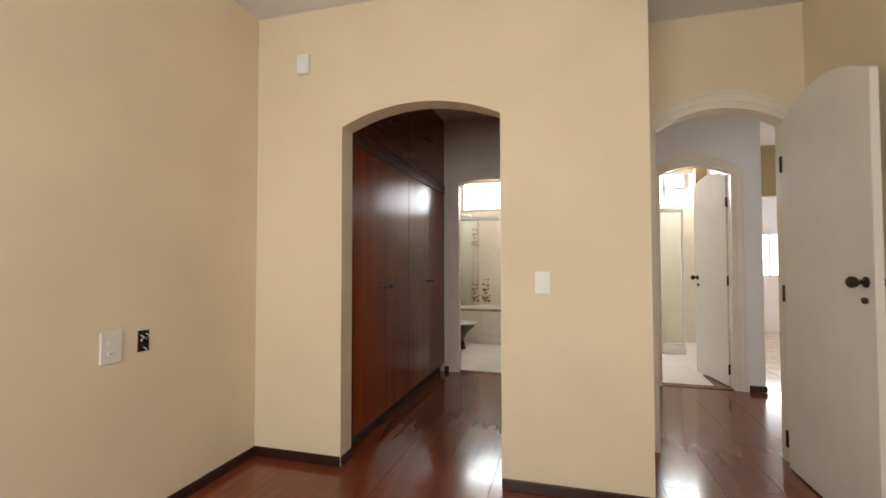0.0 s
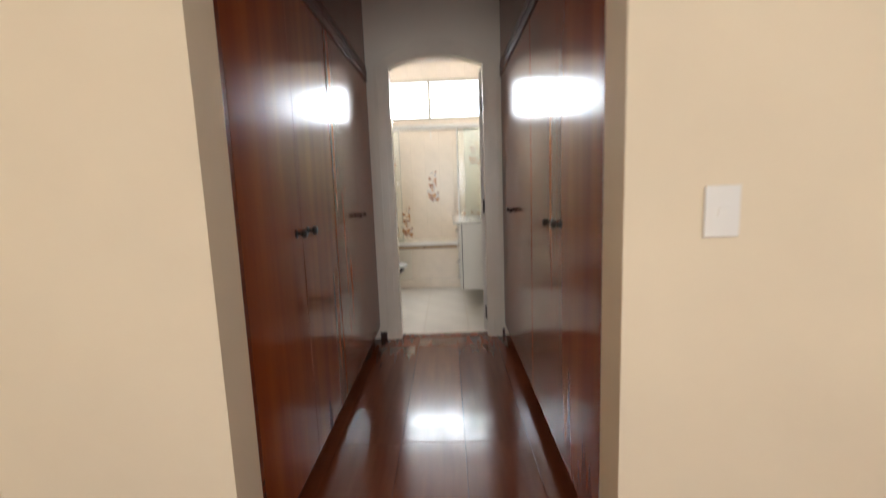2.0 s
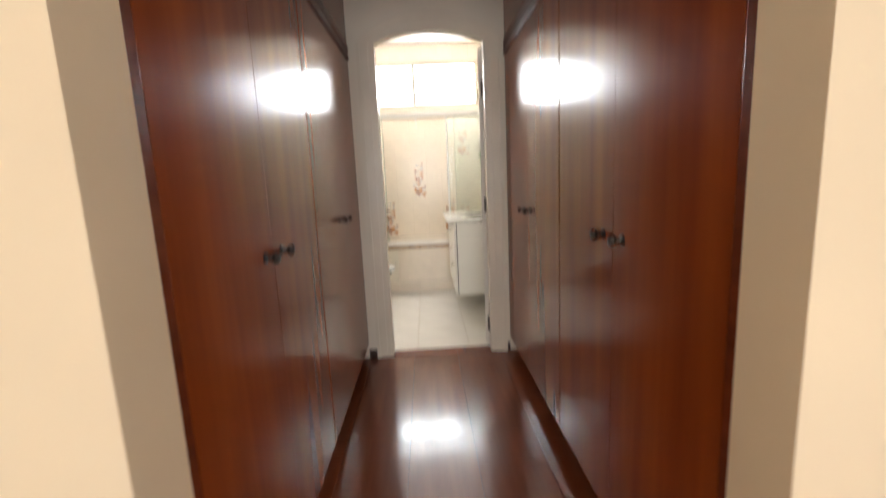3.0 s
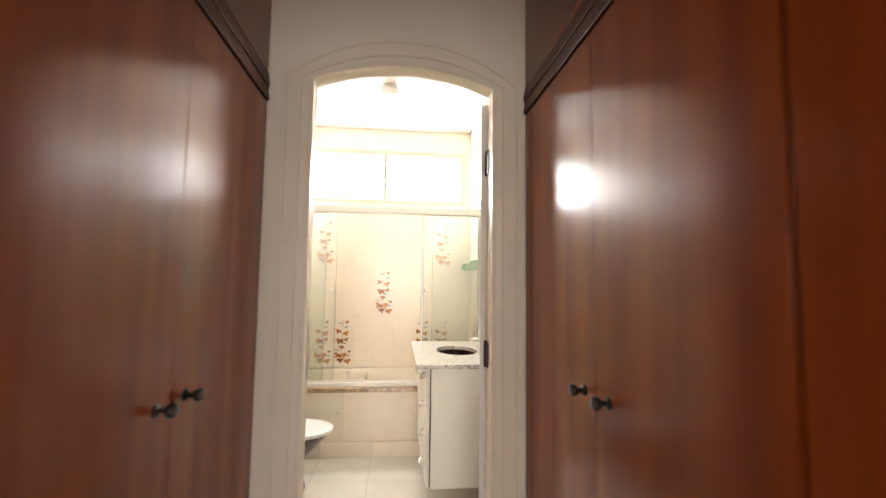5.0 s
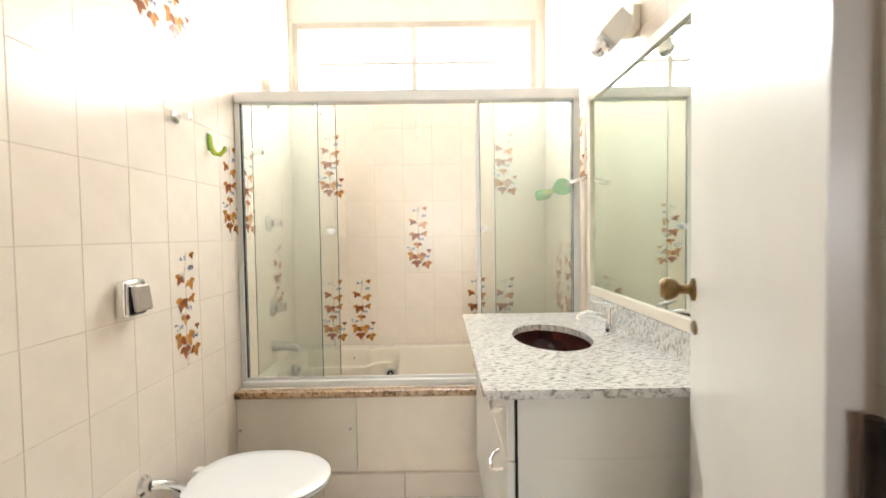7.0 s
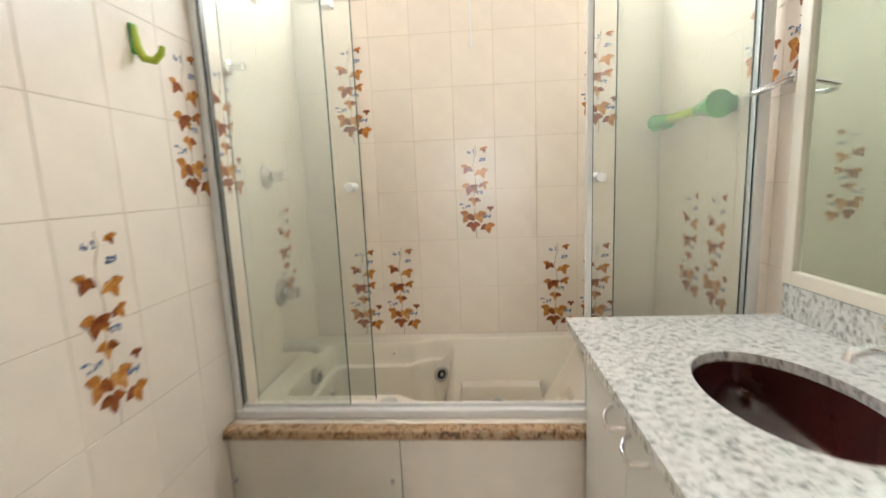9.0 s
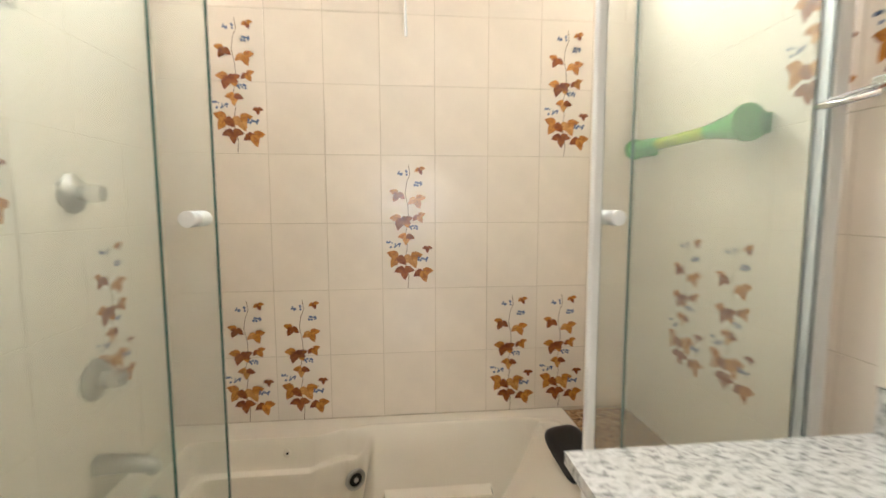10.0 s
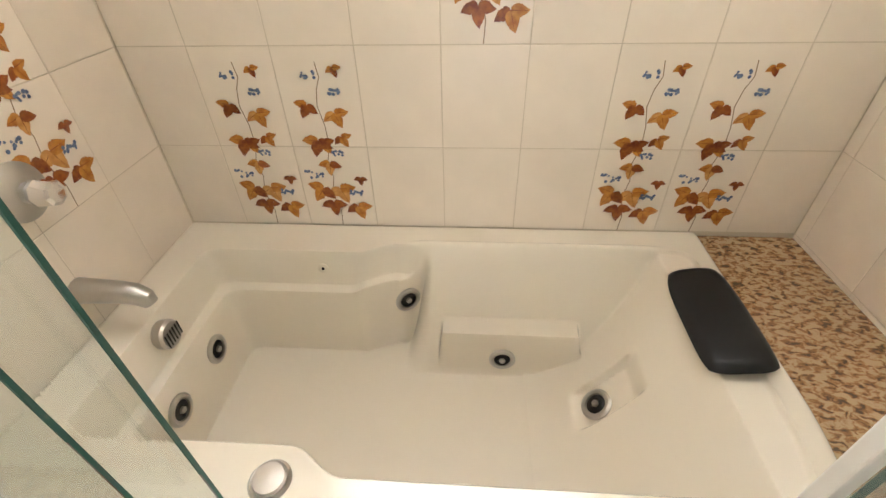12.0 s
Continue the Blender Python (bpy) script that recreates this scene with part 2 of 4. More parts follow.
def tube(bm, pts, r, n=12):
    """A round bar along points; r a number or one per point."""
    pts = [Vector(p) for p in pts]
    rs = r if isinstance(r, (list, tuple)) else [r] * len(pts)
    vs = []
    for i, p in enumerate(pts):
        d = (pts[min(i + 1, len(pts) - 1)] - pts[max(i - 1, 0)]).normalized()
        q = d.to_track_quat("Z", "Y").to_matrix()
        vs.append([bm.verts.new(p + q @ Vector((rs[i] * math.cos(2 * math.pi * k / n), rs[i] * math.sin(2 * math.pi * k / n), 0))) for k in range(n)])
    for a, b in zip(vs, vs[1:]):
        for k in range(n):
            bm.faces.new((a[k], a[(k + 1) % n], b[(k + 1) % n], b[k]))
    bm.faces.new(vs[0][::-1])
    bm.faces.new(vs[-1])
    return bm


def axis(d):
    """A turn that carries z to the direction d."""
    return Vector(d).to_track_quat("Z", "Y").to_matrix().to_4x4()


def arch_z(x, a, b, spring, rise):
    """Height of a low arch over [a, b]."""
    if rise <= 0:
        return spring
    h = (b - a) / 2
    rad = (h * h + rise * rise) / (2 * rise)
    return spring + math.sqrt(max(rad * rad - (x - (a + b) / 2) ** 2, 0)) - (rad - rise)


def wall(name, along, t0, t1, a0, a1, z0, z1, material, openings=(), label="", n=20):
    """A wall along 'x' or 'y' from a0 to a1, thick from t0 to t1. Openings: (from, to, bottom, spring, rise)."""
    bm = bmesh.new()

    def prism(p, q, b0, b1, c0, c1):
        v = []
        for u, zb, zt in ((p, b0, c0), (q, b1, c1)):
            for t in (t0, t1):
                for z in (zb, zt):
                    v.append(bm.verts.new((u, t, z) if along == "x" else (t, u, z)))
        for f in ((0, 1, 3, 2), (4, 6, 7, 5), (0, 4, 5, 1), (2, 3, 7, 6), (0, 2, 6, 4), (1, 5, 7, 3)):
            bm.faces.new([v[i] for i in f])
    u = a0
    for a, b, bot, spring, rise in sorted(openings):
        if a > u:
            prism(u, a, z0, z0, z1, z1)
        if bot > z0:
            prism(a, b, z0, z0, bot, bot)
        k = n if rise else 1
        for i in range(k):
            p, q = a + (b - a) * i / k, a + (b - a) * (i + 1) / k
            prism(p, q, arch_z(p, a, b, spring, rise), arch_z(q, a, b, spring, rise), z1, z1)
        u = b
    if u < a1:
        prism(u, a1, z0, z0, z1, z1)
    bmesh.ops.remove_doubles(bm, verts=bm.verts, dist=1e-5)
    seen = {}
    for f in bm.faces:
        seen.setdefault(frozenset(f.verts), []).append(f)
    twin = [f for fs in seen.values() if len(fs) > 1 for f in fs]
    bmesh.ops.delete(bm, geom=twin, context="FACES_ONLY")
    ob = new(name, finish(name, bm, material))
    return tagged(ob, label or "painted plaster wall", "wall", kind="structure")


def arch_band(bm, a, b, spring, rise, width, y0, y1, foot=0.0, n=24, lip=0.0):
    """A flat band round an arched opening, from the floor up one side and down the other."""
    ins, out = [(a, foot)], [(a - width, foot)]
    for i in range(n + 1):
        x = a + (b - a) * i / n
        ins.append((x, arch_z(x, a, b, spring, rise)))
        X = a - width + (b - a + 2 * width) * i / n
        out.append((X, arch_z(X, a - width, b + width, spring, rise + width * 0.98)))
    ins.append((b, foot))
    out.append((b + width, foot))
    rows = []
    for (xi, zi), (xo, zo) in zip(ins, out):
        rows.append([bm.verts.new((x, y, z)) for x, z, y in ((xi, zi, y0), (xo, zo, y0), (xo, zo, y1), (xi, zi, y1))])
    for p, q in zip(rows, rows[1:]):
        for k in range(4):
            bm.faces.new((p[k], p[(k + 1) % 4], q[(k + 1) % 4], q[k]))
    bm.faces.new(rows[0])
    bm.faces.new(rows[-1][::-1])
    return bm


def slab(name, x0, x1, y0, y1, z0, z1, material, label, cat):
    return tagged(new(name, finish(name, bx(x0, x1, y0, y1, z0, z1), material)), label, cat, kind="structure")


def leaf_door(name, width, height, rise, thick, label, material, hinge_h=(0.18, 1.085, 1.9)):
    """A flat door with an arched top: hinged at the origin, running along +y, faces at +-x."""
    d = thing(name, label, "door")
    bm = bmesh.new()
    n = 20
    rows = []
    for i in range(n + 1):
        y = width * i / n
        z = arch_z(y, 0, width, height, rise)
        rows.append([bm.verts.new(p) for p in ((0, y, 0.012), (thick, y, 0.012), (thick, y, z), (0, y, z))])
    for p, q in zip(rows, rows[1:]):
        for k in range(4):
            bm.faces.new((p[k], p[(k + 1) % 4], q[(k + 1) % 4], q[k]))
    bm.faces.new(rows[0])
    bm.faces.new(rows[-1][::-1])
    bmesh.ops.bevel(bm, geom=[e for e in bm.edges if e.calc_face_angle(0) > 0.8], offset=0.003, segments=2, affect="EDGES")
    part("leaf", bm, material, d)
    return d


def knob_set(parent, y, z, x_sides, material):
    for sx, x in x_sides:
        k = part("door_knob", lathe(bmesh.new(), [(0.026, 0), (0.026, 0.006), (0.011, 0.012), (0.011, 0.03), (0.02, 0.036), (0.027, 0.05), (0.027, 0.062), (0.018, 0.072), (0.0, 0.074)],
                 20, Matrix.Translation((x, y, z)) @ axis((sx, 0, 0))), material, parent, "aged metal door knob", True)
        part("keyhole_plate", lathe(bmesh.new(), [(0.02, 0), (0.02, 0.004), (0.012, 0.008), (0, 0.008)], 16,
             Matrix.Translation((x, y - 0.012, z - 0.085)) @ axis((sx, 0, 0)) @ Matrix.Diagonal((1.35, 0.8, 1, 1))), material, parent, "dark metal keyhole plate", True)

# ---- structure: bedroom, dressing corridor, bathroom, hall ----
CEIL = 2.98
wall("wall_bedroom_arch", "x", -2.315, -2.17, -0.926, 1.53, 0, CEIL, M_YEL, [(-0.287, 0.732, 0, 2.155, 0.115)], "yellow painted plaster wall with an arched opening")
wall("wall_bedroom_left", "y", -1.08, -0.926, -6.95, 0.2, 0, CEIL, M_YEL, label="yellow painted plaster bedroom wall")
wall("wall_bedroom_back", "x", -6.95, -6.80, -0.926, 2.72, 0, CEIL, M_YEL, [(-0.6, 1.2, 0.95, 2.25, 0)], "yellow painted plaster wall with a wide window")
wall("wall_bedroom_right", "y", 2.57, 2.72, -6.80, -1.42, 0, CEIL, M_YEL, [(-5.35, -3.85, 0.95, 2.25, 0)], "yellow painted plaster bedroom wall")
wall("wall_passage", "y", 1.40, 1.53, -2.17, 0.2, 0, CEIL, M_YEL, label="yellow painted plaster passage wall")
wall("wall_bedroom_door", "x", -1.55, -1.42, 1.53, 2.57, 0, CEIL, M_YEL, [(1.68, 2.467, 0, 2.19, 0.125)], "yellow painted wall with an arched doorway")
wall("wall_bath_front", "x", 0.20, 0.275, -0.926, 1.53, 0, CEIL, M_CREAM, [(-0.135, 0.622, 0, 2.19, 0.085)], "cream painted wall with an arched doorway")
WB_L = wall("wall_bath_left", "y", -0.926, -0.7715, 0.275, 3.15, 0, CEIL, M_GROUT, label="bathroom wall of cream glazed tiles with vine prints")
WB_R = wall("wall_bath_right", "y", 0.9865, 1.14, 0.275, 3.15, 0, CEIL, M_GROUT, label="bathroom wall of cream glazed tiles with vine prints")
WB_B = wall("wall_bath_back", "x", 3.0015, 3.15, -0.7715, 0.9865, 0, CEIL, M_GROUT, [(-0.745, 0.925, 2.20, 2.755, 0)], "tiled bathroom wall with a wide high window")
wall("wall_shower_room_front", "x", 0.20, 0.31, 1.53, 2.97, 0, CEIL, M_WHITE, [(2.03, 2.715, 0, 2.19, 0.095)], "white painted wall with an arched doorway")
wall("wall_shower_room_left", "y", 1.40, 1.53, 0.31, 3.15, 0, CEIL, M_TILE, label="cream tiled shower room wall")
wall("wall_shower_room_right", "y", 2.90, 2.97, 0.31, 1.40, 0, CEIL, M_TILE, label="cream tiled shower room wall")
wall("wall_shower_room_return", "x", 1.40, 1.47, 2.90, 3.22, 0, CEIL, M_TILE, label="cream tiled shower room wall")
wall("wall_shower_room_end", "y", 3.15, 3.22, 1.47, 3.15, 0, CEIL, M_TILE, label="cream tiled shower room wall")
wall("wall_shower_room_back", "x", 3.0, 3.15, 1.53, 3.15, 0, CEIL, M_TILE, [(1.75, 3.10, 2.20, 2.75, 0)], "cream tiled shower room wall with a window")
wall("wall_far", "x", 7.0, 7.15, 2.97, 9.1, -0.36, CEIL, M_WHITE, [(5.3, 6.35, 0.93, 1.95, 0)], "white painted far wall with a window")
# unseen opening added in this wall beside the hall's fill lamp
wall("wall_stair_right", "y", 9.0, 9.15, -1.42, 7.0, -0.36, CEIL, M_WHITE, [(1.0, 3.0, 0.9, 2.2, 0)], "white painted stair hall wall with an added window opening")
wall("wall_stair_front", "x", -1.55, -1.42, 2.72, 9.15, -0.36, CEIL, M_WHITE, label="white painted stair hall wall")
wall("wall_far_side", "x", 4.98, 5.1, 5.62, 9.0, -0.36, CEIL, M_WHITE, [(5.72, 6.80, -0.35, 1.42, 0.16)], "white painted wall with an arched doorway")
wall("wall_far_left", "y", 2.97, 3.05, 3.15, 7.0, -0.36, CEIL, M_WHITE, label="white painted wall")
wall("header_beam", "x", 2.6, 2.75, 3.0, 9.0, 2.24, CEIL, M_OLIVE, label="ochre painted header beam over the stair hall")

wall("wall_yard", "x", 5.75, 5.85, 6.05, 8.9, -0.36, 2.0, M_TERRA, label="terracotta plastered wall behind the far door")
slab("ceiling_bedroom", -1.08, 2.72, -6.95, -1.42, CEIL - 0.03, CEIL + 0.12, M_CEIL, "pale painted bedroom ceiling", "ceiling")
slab("ceiling_corridor", -0.926, 1.40, -2.17, 0.2, CEIL, CEIL + 0.12, M_CEIL, "pale painted corridor ceiling", "ceiling")
slab("ceiling_bathroom", -0.926, 1.14, 0.2, 3.85, CEIL, CEIL + 0.12, M_CEIL, "white painted bathroom ceiling", "ceiling")
slab("ceiling_hall", 1.40, 9.15, -1.42, 7.15, CEIL, CEIL + 0.12, M_CEIL, "pale painted hall ceiling", "ceiling")

FLOOR = slab("floor_bedroom", -1.08, 2.72, -6.95, 0.2, -0.10, -0.006, M_KICK, "varnished red-brown wooden board floor", "floor")
FLOORH = slab("floor_hall", 2.566, 3.12, -1.42, 0.78, -0.12, -0.001, M_FLOOR, "varnished red-brown wooden landing floor", "floor")
slab("floor_hall_entry", 1.40, 2.72, 0.19, 0.30, -0.12, -0.008, M_KICK, "wooden threshold strip", "floor")
FLOORB = slab("floor_bath", -0.926, 1.14, 0.20, 3.15, -0.12, -0.008, M_GROUT, "white ceramic tile bathroom floor", "floor")
slab("floor_shower_room", 1.53, 3.15, 0.31, 3.15, -0.12, -0.004, M_FTILE, "white tile shower room floor", "floor")
slab("stair_tread", 3.125, 4.6, -1.42, 0.78, -0.36, -0.17, M_FLOOR, "varnished wooden stair tread below the landing", "stair")
FLOORL = slab("floor_lower", 2.97, 9.15, -1.42, 7.15, -0.50, -0.366, M_GROUT, "pale polished stone floor of the lower room", "floor")


def strip(name, x0, x1, y0, y1, h, material, label):
    ob = tagged(new(name, finish(name, bx(x0, x1, y0, y1, 0, h, 0.004), material)), label, "baseboard", kind="structure")
    return ob


SK = "dark stained wooden skirting board"
strip("baseboard", -0.925, -0.288, -2.328, -2.3155, 0.062, M_KICK, SK)
strip("baseboard", 0.733, 1.542, -2.328, -2.3155, 0.062, M_KICK, SK)
strip("baseboard", -0.9255, -0.912, -6.80, -2.329, 0.062, M_KICK, SK)
strip("baseboard", 1.5305, 1.543, -2.314, -1.56, 0.062, M_KICK, SK)
strip("baseboard", -0.30, -0.24, 0.187, 0.1995, 0.06, M_KICK, SK)
strip("baseboard", 0.728, 0.75, 0.187, 0.1995, 0.06, M_KICK, SK)
strip("baseboard", 2.83, 2.983, 0.187, 0.1995, 0.06, M_KICK, SK)
strip("baseboard", 2.556, 2.5695, -6.80, -1.56, 0.062, M_KICK, SK)
strip("baseboard", -0.286, -0.274, -2.314, -2.171, 0.062, M_KICK, SK)


def casing(name, a, b, spring, rise, width, y_face, direction, jamb_to, label):
    """Moulded casing of two bands with a lining through the wall."""
    c = thing(name, label, "door frame", kind="structure")
    part("outer_band", arch_band(bmesh.new(), a - 0.03, b + 0.03, spring, rise + 0.03, width - 0.03, y_face, y_face + 0.022 * direction), M_TRIM, c)
    part("inner_band", arch_band(bmesh.new(), a, b, spring, rise, 0.031, y_face, y_face + 0.013 * direction), M_TRIM, c)
    part("edge_bead", arch_band(bmesh.new(), a - width + 0.022, b + width - 0.022, spring, rise + width - 0.022, 0.022, y_face + 0.02 * direction, y_face + 0.03 * direction), M_TRIM, c)
    part("lining", arch_band(bmesh.new(), a + 0.014, b - 0.014, spring, rise - 0.012, 0.0135, y_face + 0.012 * direction, jamb_to), M_TRIM, c)
    return c


BC = casing("door_frame_bath", -0.135, 0.622, 2.19, 0.085, 0.105, 0.1995, -1, 0.277, "cream enamelled arched door casing")
casing("door_frame_bedroom", 1.68, 2.467, 2.19, 0.125, 0.105, -1.5505, -1, -1.42, "cream enamelled arched door casing")
casing("door_frame_shower_room", 2.03, 2.715, 2.19, 0.095, 0.10, 0.1995, -1, 0.312, "cream enamelled arched door casing")
casing("door_frame_far", 5.72, 6.80, 1.42, 0.16, 0.08, 4.9795, -1, 5.1, "white arched door casing in the far room")
tagged(part("door_sill", bx(-0.12, 0.607, 0.20, 0.285, -0.006, 0.006, 0.003), M_WOODD), "dark wooden threshold under the bathroom door", "threshold", kind="structure")
tagged(part("door_sill", bx(2.045, 2.70, 0.20, 0.315, -0.006, 0.007, 0.003), M_WOODD), "dark wooden threshold under the shower room door", "threshold", kind="structure")
part("strike_plate", bx(-0.1208, -0.118, 0.248, 0.272, 1.0, 1.22, 0.001), M_STEEL, BC, "worn steel strike plate")


# ---- doors ----
def hinges(d, zs, m):
    for z in zs:
        h = bmesh.new()
        box(h, -0.004, 0.036, -0.014, 0.002, z - 0.05, z + 0.05, 0.002)
        lathe(h, [(0.007, z - 0.052), (0.007, z + 0.052)], 10, Matrix.Translation((-0.004, -0.012, 0)))
        part("hinge", h, m, d, "dark bronze hinge")


D1 = leaf_door("bathroom_door", 0.72, 2.17, 0.08, 0.035, "white enamelled door standing open against the vanity", M_DOOR)
knob_set(D1, 0.665, 1.16, ((-1, 0.0), (1, 0.035)), M_BRASS)
D1.matrix_world = pose(0.585, 0.315, 0, 0, 0, -21.5)
for z in (0.18, 1.085, 1.9):
    part("hinge_plate", bx(0.6035, 0.6075, 0.246, 0.276, z - 0.052, z + 0.052, 0.001), M_BRONZE, BC, "dark bronze hinge plate")
    part("hinge_knuckle", lathe(bx(0.6035, 0.6075, 0.2762, 0.296, z - 0.05, z + 0.05), [(0.008, z - 0.054), (0.008, z + 0.054)], 12, Matrix.Translation((0.6055, 0.291, 0))), M_BRONZE, BC, "dark bronze hinge knuckle")
D2 = leaf_door("bedroom_door", 0.84, 2.16, 0.12, 0.035, "white enamelled arched door standing open into the bedroom", M_DOOR)
hinges(D2, (0.18, 1.085, 1.9), M_BRONZE)
knob_set(D2, 0.78, 1.19, ((-1, 0.0), (1, 0.035)), M_BRONZE)
D2.matrix_world = pose(2.452, -1.60, 0, 0, 0, 180) @ Matrix.Diagonal((-1, 1, 1, 1)) @ pose(-0.035, 0, 0)
D3 = leaf_door("shower_room_door", 0.66, 2.17, 0.08, 0.035, "white enamelled arched door standing half open", M_DOOR)
hinges(D3, (0.18, 1.085, 1.9), M_BRONZE)
knob_set(D3, 0.60, 1.10, ((-1, 0.0), (1, 0.035)), M_BRONZE)
D3.matrix_world = pose(2.690, 0.318, 0, 0, 0, 11.5)
D4 = leaf_door("far_room_door", 0.5, 1.78, 0.08, 0.035, "white enamelled narrow door leaf standing nearly closed", M_DOOR)
knob_set(D4, 0.44, 1.0, ((-1, 0.0), (1, 0.035)), M_BRONZE)
D4.matrix_world = pose(5.745, 5.115, -0.36, 0, 0, -68)
D5 = leaf_door("far_room_door", 0.5, 1.78, 0.08, 0.035, "white enamelled narrow door leaf standing half open", M_DOOR)
knob_set(D5, 0.06, 1.0, ((-1, 0.0), (1, 0.035)), M_BRONZE)
D5.matrix_world = pose(6.26, 5.30, -0.36, 0, 0, -35)


# ---- wardrobes ----
def knob(parent, p, d, r=0.017):
    part("knob", lathe(bmesh.new(), [(r * 0.9, 0), (r * 0.9, 0.004), (r * 0.4, 0.008), (r * 0.4, 0.02), (r * 0.85, 0.026), (r, 0.034), (r * 0.8, 0.042), (0, 0.045)], 16,
         Matrix.Translation(p) @ axis(d)), M_BRONZE, parent, "dark bronze knob", True)


def wardrobe(s, face, back, y0, y1, seam, label):
    """s: the way that the doors face, +1 or -1 along x."""
    w = thing("wardrobe", label, "wardrobe", group="fitted wardrobes of the dressing corridor")
    f = lambda d: face - s * d
    lo, hi = min(back, f(0.022)), max(back, f(0.022))
    # carcass coloured dark to stand for the shade in the gaps between doors
    part("carcass", bx(lo, hi, y0 + 0.001, y1 - 0.001, 0.10, CEIL - 0.004), M_KICK, w)
    a, b = sorted((f(0.055), f(0.075)))
    part("kick_board", bx(a, b, y0 + 0.001, y1 - 0.001, 0.0, 0.0995), M_KICK, w, "black-brown kick board")
    first = y0
    if y0 < -2:
        first = y0 + 0.042
        a, b = sorted((f(-0.003), f(0.0215)))
        part("end_stile", bx(a, b, y0 + 0.001, first - 0.001, 0.104, CEIL - 0.02, 0.002), M_WOODD, w, "dark wooden end stile")
    for p, q in ((first, seam), (seam, y1)):
        a, b = sorted((f(0.0), f(0.0215)))
        p, q = (p + 0.006, q - 0.0009) if q == seam else (p + 0.0009, q - 0.006)
        d = part("door", bx(a, b, p, q, 0.104, 2.085, 0.0008), M_WOOD, w, "varnished red-brown wooden door")
        u = part("upper_door", bx(a, b, p, q, 2.205, CEIL - 0.02, 0.002), M_WOODD, w)
        side = -0.07 if q < seam else 0.07
        knob(d, (f(0), seam + side, 1.088), (s, 0, 0))
        knob(u, (f(0), seam + side * 0.7, 2.58), (s, 0, 0), 0.014)
    rail = bmesh.new()
    for k in range(4):
        a, b = sorted((f(-0.008 + 0.004 * (k % 2)), f(0.021)))
        box(rail, a, b, y0 + 0.001, y1 - 0.001, 2.09 + 0.0275 * k, 2.1165 + 0.0275 * k, 0.003)
    part("cornice_rail", rail, M_RAIL, w, "ribbed dark wooden rail")
    return w


for y0, y1, seam in ((-2.165, -1.03, -1.583), (-1.03, 0.197, -0.434)):
    wardrobe(1, -0.30, -0.92, y0, y1, seam, "built-in varnished red-brown wooden wardrobe with bronze knobs")
    wardrobe(-1, 0.75, 1.39, y0, y1, seam, "built-in varnished red-brown wooden wardrobe with bronze knobs")


# ---- bedroom fittings ----
def plate(name, label, cat, p, w, h, facing, kind):
    """A wall plate: p its centre on the wall, facing 'y' (towards -y) or 'x' (towards +x)."""
    t = thing(name, label, cat, p)
    m = pose(0, 0, 0) if facing == "y" else pose(0, 0, 0, 0, 0, 90)
    bm = box(bmesh.new(), -w / 2, w / 2, -0.009, 0.0, -h / 2, h / 2, 0.003)
    bm.transform(m)
    part("plate", bm, M_LACQ, t)
    rows = ((0.0, 0.024, 0.020),) if kind == "switch" else ((0.026, 0.036, 0.02), (-0.026, 0.036, 0.026))
    for z, ww, hh in rows:
        bm = box(bmesh.new(), -ww / 2, ww / 2, -0.013, -0.0092, z - hh / 2, z + hh / 2, 0.001)
        bm.transform(m)
        part("rocker", bm, M_LACQ, t)
    if kind == "socket":
        for sx in (-0.008, 0.008):
            bm = lathe(bmesh.new(), [(0.0025, -0.0138), (0.0025, -0.0132)], 8, m @ Matrix.Translation((sx, 0, -0.026)) @ pose(0, 0, 0, -90) )
            part("pin_hole", bm, M_BLACK, t)
    return t


plate("light_switch", "white plastic light switch on the yellow wall", "light switch", (0.965, -2.3155, 1.168), 0.085, 0.125, "y", "switch")
plate("wall_socket", "white plastic socket plate on the yellow wall", "socket", (-0.9255, -3.30, 0.895), 0.10, 0.145, "x", "socket")
ob = thing("open_junction_box", "dark open junction box with loose wires", "junction box", (-0.9255, -3.137, 0.899))
part("box", bx(0.0002, 0.004, -0.03, 0.03, -0.052, 0.052, 0.001), M_BLACK, ob)
for k, (a, b) in enumerate(((-0.015, 0.03), (0.012, 0.035), (0.0, -0.03))):
    part("wire", tube(bmesh.new(), [(0.003, a, b), (0.016, a + 0.008, b - 0.012), (0.012, a - 0.006, b - 0.022), (0.004, a + 0.003, b - 0.03)], 0.0028, 8), M_STEEL if k else M_LACQ, ob)
ob = thing("wall_sensor", "small white plastic box high on the wall", "sensor", (-0.566, -2.3155, 2.592))
part("case", bx(-0.045, 0.045, -0.03, 0, -0.065, 0.065, 0.008, 3), M_PORC, ob, smooth=True)


